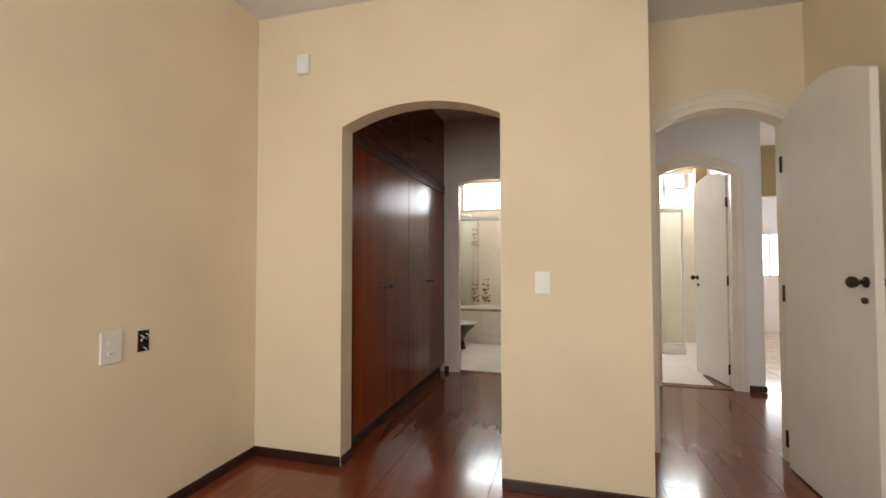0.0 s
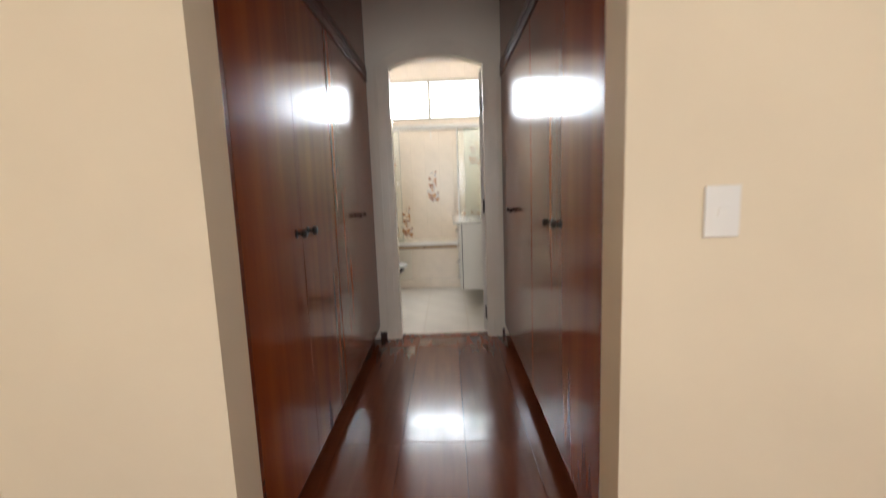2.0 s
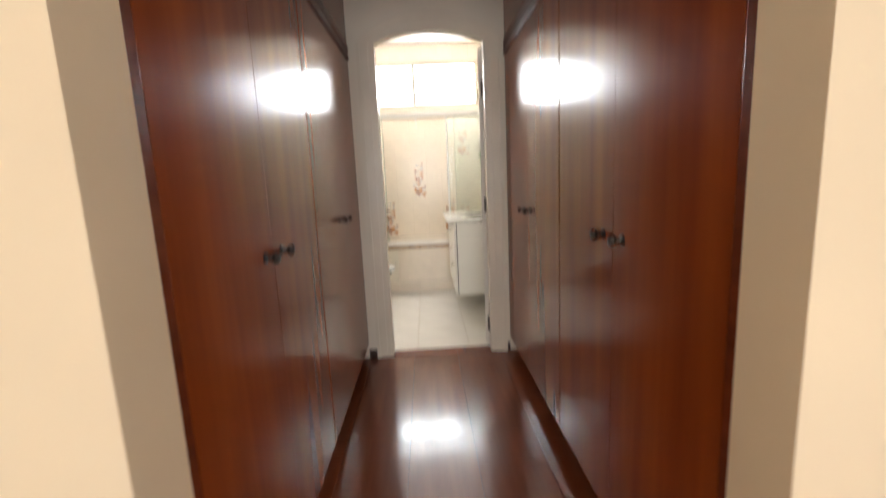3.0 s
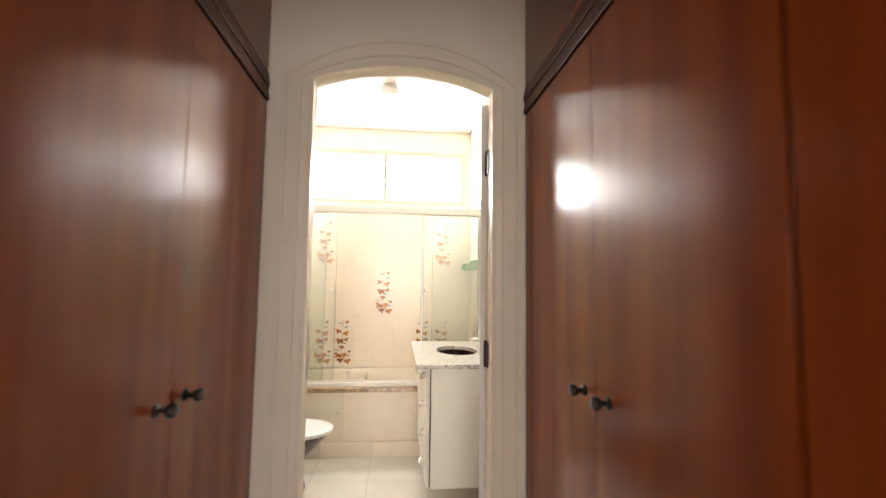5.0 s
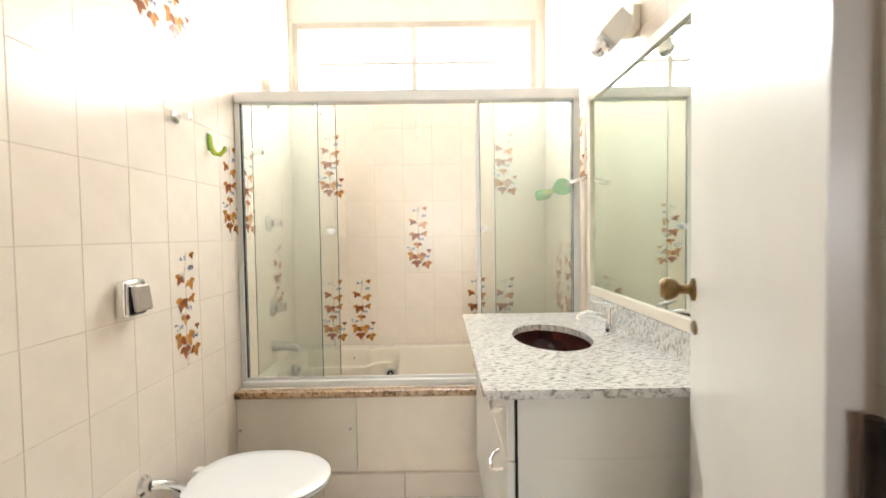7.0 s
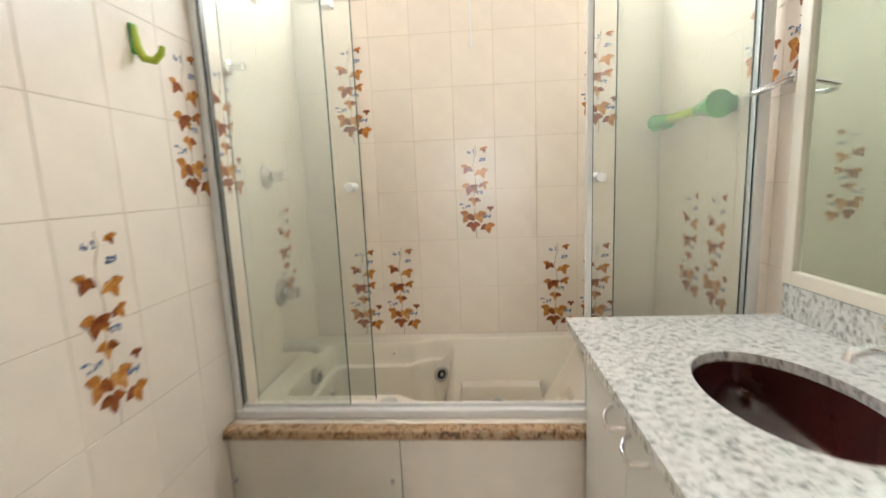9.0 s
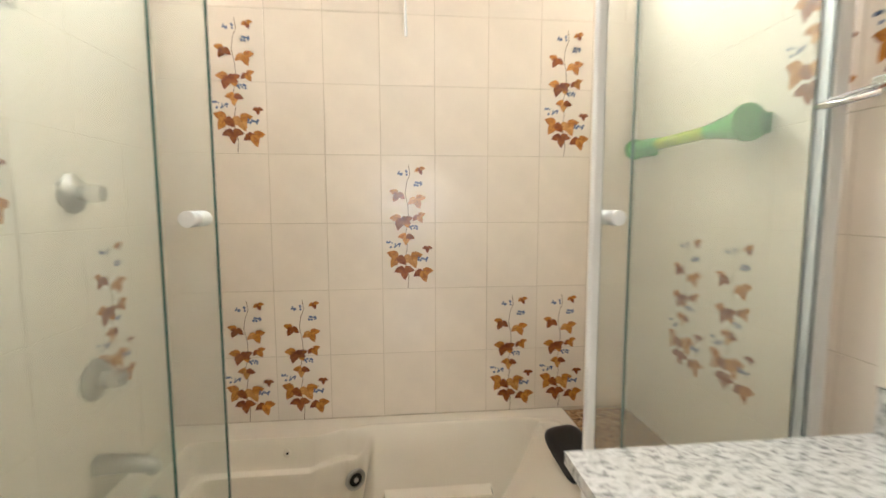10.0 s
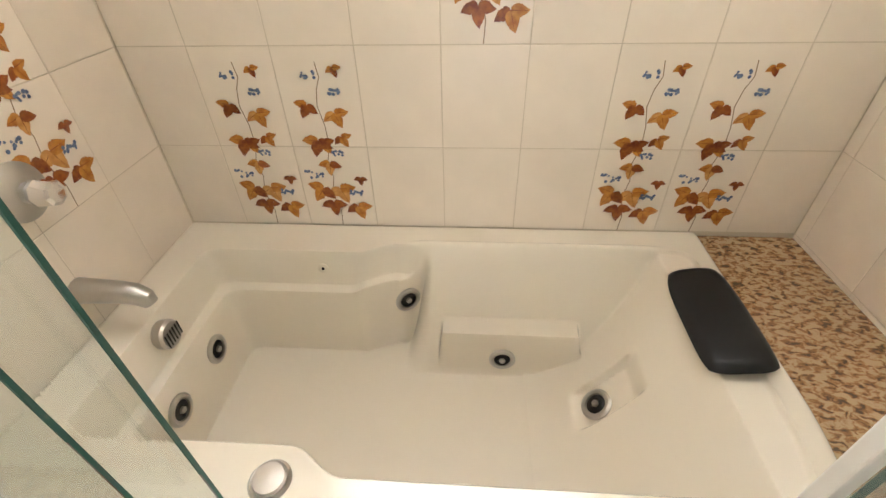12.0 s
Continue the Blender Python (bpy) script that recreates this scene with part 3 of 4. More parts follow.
def window(name, x0, x1, z0, z1, y, cols, rows, depth, material, label, m=Matrix()):
    w = thing(name, label, "window", kind="structure")
    fr = bmesh.new()
    for a, b, c, d in ((x0, x0 + 0.04, z0, z1), (x1 - 0.04, x1, z0, z1), (x0 + 0.04, x1 - 0.04, z0, z0 + 0.04), (x0 + 0.04, x1 - 0.04, z1 - 0.04, z1)):
        box(fr, a, b, y, y + depth, c, d, 0.003)
    fr.transform(m)
    part("window_frame", fr, material, w)
    for i in range(1, cols):
        x = x0 + (x1 - x0) * i / cols
        bm = bx(x - 0.018, x + 0.018, y + 0.003, y + depth - 0.004, z0 + 0.0405, z1 - 0.0405, 0.003)
        bm.transform(m)
        part("mullion", bm, material, w)
    for r in range(1, rows):
        z = z0 + (z1 - z0) * r / rows
        for i in range(cols):
            a, b = x0 + (x1 - x0) * i / cols + (0.0405 if i == 0 else 0.0185), x0 + (x1 - x0) * (i + 1) / cols - (0.0405 if i == cols - 1 else 0.0185)
            bm = bx(a, b, y + 0.012, y + depth - 0.01, z - 0.012, z + 0.012, 0.003)
            bm.transform(m)
            part("glazing_bar", bm, material, w)
    for i in range(cols):
        a, b = x0 + (x1 - x0) * i / cols + 0.019, x0 + (x1 - x0) * (i + 1) / cols - 0.019
        bm = bx(a, b, y + depth * 0.5, y + depth * 0.5 + 0.004, z0 + 0.02, z1 - 0.02)
        bm.transform(m)
        p = part("pane", bm, M_PANE, w, "clear window pane")
        p.visible_shadow = False
    return w


window("window_bath", -0.745, 0.925, 2.20, 2.755, 3.004, 2, 2, 0.05, M_WFRAME, "cream painted wide high bathroom window")
window("window_bedroom", -0.6, 1.2, 0.95, 2.25, -6.92, 3, 2, 0.05, M_TRIM, "white framed bedroom window")
window("window_far", 5.3, 6.35, 0.93, 1.95, 7.04, 3, 3, 0.05, M_ALU, "white framed gridded window in the far room")
window("window_shower_room", 1.75, 3.10, 2.20, 2.75, 3.03, 3, 2, 0.05, M_ALU, "white framed shower room window")


def backdrop(name, x0, x1, y, z0, z1, strength):
    o = part(name, bx(x0, x1, y, y + 0.02, z0, z1), shine(name + "_glow", (0.95, 0.98, 1.0), strength))
    return tagged(o, "plain bright white sky outside the window", "backdrop", kind="structure")


backdrop("backdrop_bath", -1.8, 2.0, 4.4, 1.9, 5.2, 5.0)
backdrop("backdrop_far", 3.5, 8.5, 8.2, -0.5, 4.0, 4.0)
backdrop("backdrop_shower_room", 2.05, 4.4, 4.3, 1.3, 4.6, 4.0)

# ---- bathroom ----
def tub_edge(y):
    return 0.722 - 0.11 * max(0.0, (2.5 - y) / 0.385) ** 2.4


def tub_height(x, y):
    s = lambda v: 0.0 if v <= 0 else 1.0 if v >= 1 else v * v * (3 - 2 * v)
    rear = 2.872 + 0.040 * s((x + 0.24) / 0.11)
    front = 2.318 - 0.050 * s((x + 0.23) / 0.10)
    k = 0.015
    d = -k * math.log(sum(math.exp(-v / k) for v in (x + 0.668, rear - y, y - front, tub_edge(y) - 0.11 - x + 0.06 * s((x - 0.5) / 0.1))))
    # side ledge along the foot end and the rear, as far as the bend
    near_left = 1 - s((x + 0.60) / 0.04)
    rear_left = (1 - s((x + 0.13) / 0.085)) * s((y - 2.66) / 0.06)
    lift = 0.016 * s((x + 0.26) / 0.05) * rear_left
    ledge = 0.010 + 0.042 * max(near_left, rear_left)
    z = 0.53 - 0.100 * s(d / 0.026) - 0.008 * s(d / 0.06) + lift * s(d / 0.03)
    z -= 0.222 * s((d - ledge) / 0.024) + lift * s((d - ledge) / 0.024)
    # sloping backrest
    pocket = s((0.058 - abs(y - 2.60 - 0.25 * (x - 0.40))) / 0.014) * s((x - 0.34) / 0.05) * s((0.495 - x) / 0.018)
    t = max(0.0, (x - 0.034 * pocket - 0.24) / 0.345)
    back = 0.20 + 0.32 * min(t, 1.0) ** 1.65 - 0.9 * max(0.0, 0.24 - x)
    q = 0.010
    if d > -0.05 and x > 0.05:
        hi, lo = max(z, back), min(z, back)
        z = min(hi + q * math.log(1 + math.exp((lo - hi) / q)), 0.53 - 0.004 * s(d / 0.03))
    # leaning rear side with a small lip
    lean = s((x + 0.11) / 0.08) * s((0.62 - x) / 0.1) * s((2.93 - y) / 0.02)
    z = z + max(0.0, 0.348 + 1.75 * (y - 2.808) - z) * lean
    lip = s((x + 0.008) / 0.014) * s((0.392 - x) / 0.016) * s((y - 2.734) / 0.014) * s((2.93 - y) / 0.02)
    z = z + max(0.0, 0.350 - z) * lip
    return z


def bathtub():
    t = thing("bathtub", "cream acrylic whirlpool bathtub with moulded seats, empty", "bathtub")
    bm = bmesh.new()
    x0, x1, y0, y1, nx, ny = -0.766, 0.722, 2.115, 2.996, 420, 260
    grid = []
    for i in range(nx + 1):
        row = []
        for j in range(ny + 1):
            y = y0 + (y1 - y0) * j / ny
            xe = tub_edge(y)
            x = x0 + (xe - x0) * i / nx
            z = tub_height(x, y)
            e = min(xe - x, y - y0)
            if e < 0.018:
                z -= 0.018 - math.sqrt(max(0.018 ** 2 - (0.018 - e) ** 2, 0))
            row.append(bm.verts.new((x, y, z)))
        grid.append(row)
    for i in range(nx):
        for j in range(ny):
            bm.faces.new((grid[i][j], grid[i + 1][j], grid[i + 1][j + 1], grid[i][j + 1]))
    # outer skirt
    for row in ([grid[i][0] for i in range(nx + 1)], grid[nx]):
        low = [bm.verts.new((v.co.x, v.co.y, 0.45)) for v in row]
        for a, b, c, d in zip(row, row[1:], low[1:], low):
            bm.faces.new((a, b, c, d))
    part("shell", bm, M_TUB, t, smooth=True)

    def jet(p, d, r, name="jet", label="steel ringed whirlpool jet with a black nozzle"):
        m = Matrix.Translation(p) @ axis(d)
        j = part(name, lathe(bmesh.new(), [(r * 0.62, 0.0), (r, 0.001), (r, 0.005), (r * 0.86, 0.009), (r * 0.66, 0.008), (r * 0.64, 0.004)], 28, m), M_STEEL, t, label, True)
        part("nozzle", lathe(bmesh.new(), [(r * 0.62, 0.0045), (r * 0.5, 0.0085), (r * 0.32, 0.009), (r * 0.30, 0.006)], 20, m), M_BLACK, j, "", True)
        part("core", lathe(bmesh.new(), [(r * 0.24, 0.0062), (r * 0.22, 0.012), (r * 0.10, 0.012), (0, 0.008)], 6, m), M_STEEL, j)

    def on_shell(p, d):
        """Where a ray from inside the basin meets the shell, and the shell's normal there."""
        p, d = Vector(p), Vector(d).normalized()
        for _ in range(900):
            if p.z < tub_height(p.x, p.y):
                break
            p = p + d * 0.001
        gx = (tub_height(p.x + 0.006, p.y) - tub_height(p.x - 0.006, p.y)) / 0.012
        gy = (tub_height(p.x, p.y + 0.006) - tub_height(p.x, p.y - 0.006)) / 0.012
        nn = Vector((-gx, -gy, 1)).normalized()
        return p + nn * 0.001, nn

    jet(*on_shell((-0.16, 2.70, 0.365), (0.35, 1, 0)), 0.039)
    jet(*on_shell((-0.45, 2.672, 0.34), (-1, 0, 0)), 0.040)
    jet(*on_shell((-0.45, 2.488, 0.34), (-1, 0, 0)), 0.040)
    jet(*on_shell((0.31, 2.60, 0.50), (0.42, 0, -1)), 0.041)
    jet(*on_shell((0.174, 2.6, 0.262), (0, 1, 0)), 0.037, "drain", "steel ringed drain")
    m = Matrix.Translation((-0.335, 2.860, 0.478)) @ axis((0, -1, 0.1))
    a = part("air_hole", lathe(bmesh.new(), [(0.015, 0), (0.015, 0.003), (0.006, 0.005), (0.005, 0.003)], 18, m), M_TUB, t, smooth=True)
    part("hole", lathe(bmesh.new(), [(0.0045, 0.0035), (0.0045, 0.0048)], 10, m), M_BLACK, a)
    m = Matrix.Translation((-0.662, 2.60, 0.478)) @ axis((1, 0, 0.1))
    o = part("overflow", lathe(bmesh.new(), [(0.036, -0.01), (0.036, 0.026), (0.031, 0.032), (0, 0.034)], 24, m), M_STEEL, t, "brushed steel overflow outlet", True)
    for k in range(6):
        part("slot", bx(-0.6275, -0.6265, 2.575 + 0.010 * k - 0.002, 2.575 + 0.010 * k + 0.002, 0.46, 0.50), M_BLACK, o)
    part("air_control", lathe(bmesh.new(), [(0.036, 0.525), (0.036, 0.531), (0.031, 0.537), (0.028, 0.535), (0.026, 0.541), (0, 0.543)], 28, Matrix.Translation((-0.245, 2.258, 0))), M_STEEL, t, "round steel air control cap", True)
    return t


bathtub()

# headrest pillow on the rim
ob = thing("headrest", "black vinyl headrest on the bathtub's sloping end", "headrest")
bm = bmesh.new()
nu, nv = 14, 24
rows = {}
for side in (1, -1):
    for i in range(nu + 1):
        for j in range(nv + 1):
            a, b = -1 + 2 * i / nu, -1 + 2 * j / nv
            if side < 0 and (i in (0, nu) or j in (0, nv)):
                rows[side, i, j] = rows[1, i, j]
                continue
            narrow = 1 - 0.16 * max(0.0, b) ** 3
            x, y = 0.072 * a * math.sqrt(1 - 0.20 * b ** 6) * narrow, 0.158 * b * math.sqrt(1 - 0.16 * a ** 4)
            dome = (1 - a ** 4) ** 0.5 * (1 - b ** 8) ** 0.5
            rows[side, i, j] = bm.verts.new((x, y, 0.02 * dome - 0.6 * x * x if side > 0 else -0.012 * dome))
    for i in range(nu):
        for j in range(nv):
            bm.faces.new([rows[side, *p] for p in ((i, j), (i + 1, j), (i + 1, j + 1), (i, j + 1))])
part("pad", bm, M_BLACK, ob, smooth=True)
ob.matrix_world = pose(0.628, 2.662, 0.541, 0, -9, -1)

# brown granite round the tub
ob = thing("granite_shelf", "polished brown granite shelf at the end of the tub", "shelf")
part("slab", bx(0.655, 0.985, 2.115, 2.9995, 0.485, 0.518, 0.002), M_GRANB, ob)
ob = thing("granite_ledge", "polished brown granite ledge along the tub front", "ledge")
part("slab", bx(-0.769, 0.984, 2.062, 2.1145, 0.503, 0.536, 0.004), M_GRANB, ob)
ob = thing("access_panel", "cream access panel below the tub with steel screws", "panel")
part("panel", bx(-0.768, -0.180, 2.086, 2.112, 0.118, 0.5025, 0.002), M_TRIM, ob)
for x in (-0.752, -0.21):
    part("screw", lathe(bmesh.new(), [(0.008, 0), (0.007, 0.004), (0, 0.005)], 12, Matrix.Translation((x, 2.0858, 0.34)) @ axis((0, -1, 0))), M_STEEL, ob)
ob = thing("tiled_apron", "cream tiled front below the tub", "panel")
part("tile", bx(-0.178, 0.984, 2.09, 2.112, 0.118, 0.5025, 0.002), M_TILE, ob)
for a, b in ((-0.768, -0.345), (-0.343, 0.056), (0.058, 0.456), (0.458, 0.984)):
    part("plinth_tile", bx(a, b, 2.066, 2.112, 0.0, 0.116, 0.002), M_TILE, ob)


# ---- shower enclosure ----
ob = thing("shower_enclosure", "white aluminium framed sliding glass shower enclosure on the tub", "shower screen")
part("top_rail", bx(-0.766, 0.958, 2.145, 2.215, 1.962, 2.02, 0.006), M_ALU, ob)
rail = bx(-0.766, 0.958, 2.150, 2.21, 0.5305, 0.56, 0.004)
box(rail, -0.766, 0.958, 2.172, 2.18, 0.56, 0.576, 0.002)
part("bottom_rail", rail, M_ALU, ob)
part("jamb", bx(-0.768, -0.745, 2.155, 2.205, 0.5605, 1.9615, 0.003), M_ALU, ob)
part("jamb", bx(0.925, 0.958, 2.155, 2.205, 0.5605, 1.9615, 0.003), M_ALU, ob)
part("gasket", bx(-0.7445, -0.741, 2.165, 2.195, 0.577, 1.96), M_BLACK, ob, "black rubber gasket")


def pane(x0, x1, y):
    p = part("glass_panel", bx(x0 + 0.003, x1 - 0.003, y, y + 0.006, 0.578, 1.961), M_GLASS, ob, "pale green rippled glass panel")
    p.visible_shadow = False
    for x in (x0, x1 - 0.003):
        part("glass_edge", bx(x, x + 0.0028, y, y + 0.006, 0.578, 1.961), M_GEDGE, p, "dark green glass edge")


pane(-0.737, -0.355, 2.160)
pane(-0.70, -0.273, 2.194)
pane(0.452, 0.924, 2.160)
pane(0.53, 0.924, 2.194)
part("stile", bx(0.434, 0.4515, 2.152, 2.172, 0.578, 1.9615, 0.003), M_ALU, ob)
for x, y in ((-0.31, 2.194), (0.472, 2.160)):
    part("pull_knob", lathe(bmesh.new(), [(0.012, -0.036), (0.015, -0.034), (0.015, -0.006), (0.012, -0.002), (0.012, 0.008), (0.015, 0.012), (0.015, 0.04), (0.012, 0.042)], 16,
         Matrix.Translation((x, y, 1.318)) @ axis((0, 1, 0))), M_PORC, ob, "white plastic pull knob", True)


# ---- vanity ----
SX, SY, RX, RY = 0.66, 1.575, 0.142, 0.212


def counter():
    t = thing("countertop", "pale grey speckled granite countertop with an oval cut-out", "countertop")
    x0, x1, y0, y1, z0, z1 = 0.352, 0.9845, 1.012, 2.06, 0.882, 0.906
    angs = sorted([2 * math.pi * i / 60 for i in range(60)] + [math.atan2(y - SY, x - SX) % (2 * math.pi) for x in (x0, x1) for y in (y0, y1)])
    bm = bmesh.new()
    rows = []
    for a in angs:
        c, s = math.cos(a), math.sin(a)
        k = 1 / math.sqrt((c / RX) ** 2 + (s / RY) ** 2)
        q = min([v for v in ((x1 - SX) / c if c > 1e-6 else 9, (x0 - SX) / c if c < -1e-6 else 9, (y1 - SY) / s if s > 1e-6 else 9, (y0 - SY) / s if s < -1e-6 else 9)])
        i, o = (SX + k * c, SY + k * s), (SX + q * c, SY + q * s)
        rows.append([bm.verts.new((*p, z)) for p, z in ((i, z0), (i, z1), (o, z1), (o, z0))])
    for p, q in zip(rows, rows[1:] + rows[:1]):
        for k in range(4):
            bm.faces.new((p[k], p[(k + 1) % 4], q[(k + 1) % 4], q[k]))
    part("slab", bm, M_GRAN, t)
    part("backsplash", bx(0.962, 0.9845, 1.014, 2.058, 0.9065, 0.998, 0.002), M_GRAN, t)
    return t


counter()
ob = thing("washbasin", "brown glazed oval undermounted washbasin", "washbasin")
bm = bmesh.new()
n, rings = 40, 9
prof = [(1.09, 0.8815), (1.0, 0.8815)] + [(math.cos(a) ** 0.45 if math.cos(a) > 0 else 0.02, 0.8815 - 0.15 * math.sin(a)) for a in [math.pi / 2 * i / rings for i in range(1, rings)]] + [(0.12, 0.731)]
prev = None
for f, z in prof:
    row = [bm.verts.new((SX + RX * f * math.cos(2 * math.pi * i / n), SY + RY * f * math.sin(2 * math.pi * i / n), z)) for i in range(n)]
    if prev:
        for i in range(n):
            bm.faces.new((prev[i], prev[(i + 1) % n], row[(i + 1) % n], row[i]))
    prev = row
bm.faces.new(prev)
part("bowl", bm, M_BROWN, ob, smooth=True)
part("waste", lathe(bmesh.new(), [(0.02, 0.7315), (0.02, 0.735), (0.012, 0.736), (0, 0.734)], 20, Matrix.Translation((SX, SY, 0))), M_CHROME, ob, "chrome waste", True)

ob = thing("faucet", "chrome single-lever basin faucet", "faucet", (0.885, 1.575, 0.906))
part("body", lathe(bmesh.new(), [(0.026, 0.0005), (0.026, 0.006), (0.020, 0.010), (0.020, 0.095), (0.017, 0.105), (0, 0.107)], 24), M_CHROME, ob, smooth=True)
part("spout", tube(bmesh.new(), [(-0.008, 0, 0.06), (-0.05, 0, 0.078), (-0.09, 0, 0.085), (-0.118, 0, 0.078), (-0.126, 0, 0.062)], [0.013, 0.012, 0.011, 0.0105, 0.010], 14), M_CHROME, ob, smooth=True)
part("lever", tube(bmesh.new(), [(0, 0, 0.106), (-0.02, 0, 0.116), (-0.07, 0, 0.128)], [0.012, 0.008, 0.005], 12), M_CHROME, ob, smooth=True)

ob = thing("vanity_cabinet", "white lacquered floating vanity cabinet with chrome handles", "cabinet")
part("body", bx(0.440, 0.984, 1.035, 2.055, 0.205, 0.72, 0.002), M_LACQ, ob)
part("end_panel", bx(0.440, 0.984, 1.035, 1.053, 0.7202, 0.8815), M_LACQ, ob)
part("end_panel", bx(0.452, 0.984, 2.037, 2.055, 0.7202, 0.8815), M_LACQ, ob)
# black strip that paints the shade in the gap behind the fronts
part("gap_shade_strip", bx(0.434, 0.4398, 1.039, 2.05, 0.215, 0.878), M_BLACK, ob, "black strip standing in for the shade behind the fronts")


def front(y0, y1, z0, z1, hy, hz, name):
    d = part(name, bx(0.413, 0.4335, y0 + 0.002, y1 - 0.002, z0 + 0.002, z1 - 0.002, 0.002), M_LACQ, ob)
    part("handle", tube(bmesh.new(), [(0.413, hy - 0.05, hz + 0.004), (0.400, hy - 0.046, hz), (0.386, hy - 0.028, hz - 0.012), (0.384, hy, hz - 0.018), (0.386, hy + 0.028, hz - 0.012), (0.400, hy + 0.046, hz), (0.413, hy + 0.05, hz + 0.004)], 0.0055, 10), M_CHROME, d, "curved chrome handle", True)


for k in range(4):
    z = 0.21 + 0.1665 * k
    front(1.040, 1.34, z, z + 0.1665, 1.16, z + 0.11, "drawer")
front(1.34, 1.695, 0.21, 0.876, 1.62, 0.76, "cabinet_door")
front(1.695, 2.05, 0.21, 0.876, 1.75, 0.76, "cabinet_door")

ob = thing("wall_mirror", "large mirror in a cream painted frame above the vanity", "mirror")
for nm, a in (("frame_side", (0.962, 0.9846, 2.025, 2.065, 0.999, 1.945)), ("frame_side", (0.962, 0.9846, 1.03, 1.07, 0.999, 1.945)), ("frame_rail", (0.962, 0.9846, 1.0705, 2.0245, 0.999, 1.038)), ("frame_rail", (0.962, 0.9846, 1.0705, 2.0245, 1.906, 1.945))):
    part(nm, bx(*a, 0.003), M_TRIM, ob)
part("glass", bx(0.974, 0.984, 1.0705, 2.0245, 1.0385, 1.9055), M_MIRROR, ob)

ob = thing("mirror_lamp", "small cream spotlight with a chrome bulb above the mirror", "wall lamp", (0.985, 1.59, 2.07))
part("base", bx(-0.03, -0.0005, -0.05, 0.05, -0.045, 0.045, 0.005), M_TRIM, ob)
hd = bx(-0.04, 0.04, -0.04, 0.04, -0.06, 0.06, 0.006)
hd.transform(pose(-0.075, 0, -0.03, 0, 42, 0))
part("head", hd, M_LACQ, ob)
part("bulb", lathe(bmesh.new(), [(0.02, 0), (0.03, 0.02), (0.032, 0.045), (0.02, 0.06), (0, 0.064)], 20, Matrix.Translation((-0.112, 0, -0.072)) @ axis((-0.68, 0, -0.74))), M_CHROME, ob, "chrome bulb", True)

ob = thing("ceiling_lamp", "square opal glass ceiling lamp, unlit", "ceiling lamp", (0.14, 1.97, CEIL))
part("base", bx(-0.06, 0.06, -0.06, 0.06, -0.03, -0.0005, 0.004), M_LACQ, ob)
part("shade", bx(-0.075, 0.075, -0.075, 0.075, -0.085, -0.0305, 0.012, 3), M_LAMP, ob, smooth=True)

# ---- toilet ----
def oval(bm, z, x0, x1, w, n=36, sx=1.0):
    """A toilet-bowl outline: round at the front, squarer at the back."""
    row = []
    cx = (x0 + x1) / 2
    for i in range(n):
        a = 2 * math.pi * i / n
        c, s = math.cos(a), math.sin(a)
        e = 1.0 if c > 0 else 0.62
        row.append(bm.verts.new((cx + (x1 - x0) / 2 * math.copysign(abs(c) ** e, c), 1.585 + w / 2 * math.copysign(abs(s) ** (1.0 if c > 0 else 0.8), s), z)))
    return row


def loft(rows_in, cap=True):
    bm = bmesh.new()
    rows = [oval(bm, *r) for r in rows_in]
    for p, q in zip(rows, rows[1:]):
        for i in range(len(p)):
            bm.faces.new((p[i], p[(i + 1) % len(p)], q[(i + 1) % len(p)], q[i]))
    bm.faces.new(rows[0][::-1])
    bm.faces.new(rows[-1])
    return bm


ob = thing("toilet", "brown ceramic toilet with a closed white plastic lid", "toilet")
part("bowl", loft([(0.0, -0.66, -0.33, 0.22), (0.02, -0.66, -0.33, 0.215), (0.15, -0.67, -0.36, 0.19), (0.25, -0.68, -0.30, 0.24), (0.34, -0.69, -0.21, 0.32), (0.375, -0.69, -0.185, 0.345), (0.386, -0.69, -0.19, 0.34)]), M_BROWN, ob, smooth=True)
part("seat", loft([(0.3865, -0.66, -0.165, 0.36), (0.392, -0.665, -0.16, 0.368), (0.400, -0.665, -0.16, 0.368), (0.403, -0.66, -0.165, 0.36)]), M_PORC, ob, smooth=True)
part("lid", loft([(0.4035, -0.665, -0.165, 0.396), (0.408, -0.672, -0.158, 0.406), (0.414, -0.672, -0.158, 0.406), (0.420, -0.660, -0.17, 0.382), (0.423, -0.62, -0.21, 0.29)]), M_PORC, ob, smooth=True)
for y in (1.52, 1.65):
    part("hinge_cap", bx(-0.70, -0.668, y - 0.02, y + 0.02, 0.387, 0.415, 0.006), M_PORC, ob)
ob.matrix_world = Matrix.Translation((-0.022, -0.022, 0)) @ Matrix.Diagonal((1, 1, 0.955, 1))
ob = thing("flush_pipe", "chrome flush elbow between wall and toilet", "pipe")
part("rosette", lathe(bmesh.new(), [(0.034, 0), (0.034, 0.006), (0.022, 0.014), (0.02, 0.03)], 24, Matrix.Translation((-0.7695, 1.405, 0.46)) @ axis((1, 0, 0))), M_CHROME, ob, smooth=True)
part("pipe", tube(bmesh.new(), [(-0.742, 1.405, 0.46), (-0.72, 1.42, 0.455), (-0.70, 1.47, 0.42), (-0.685, 1.52, 0.37)], 0.017, 14), M_CHROME, ob, smooth=True)
ob = thing("flush_valve", "chrome flush valve plate with a push button", "flush valve", (-0.77, 1.353, 1.105))
part("plate", bx(0.0005, 0.042, -0.05, 0.05, -0.06, 0.06, 0.014, 4), M_CHROME, ob, smooth=True)
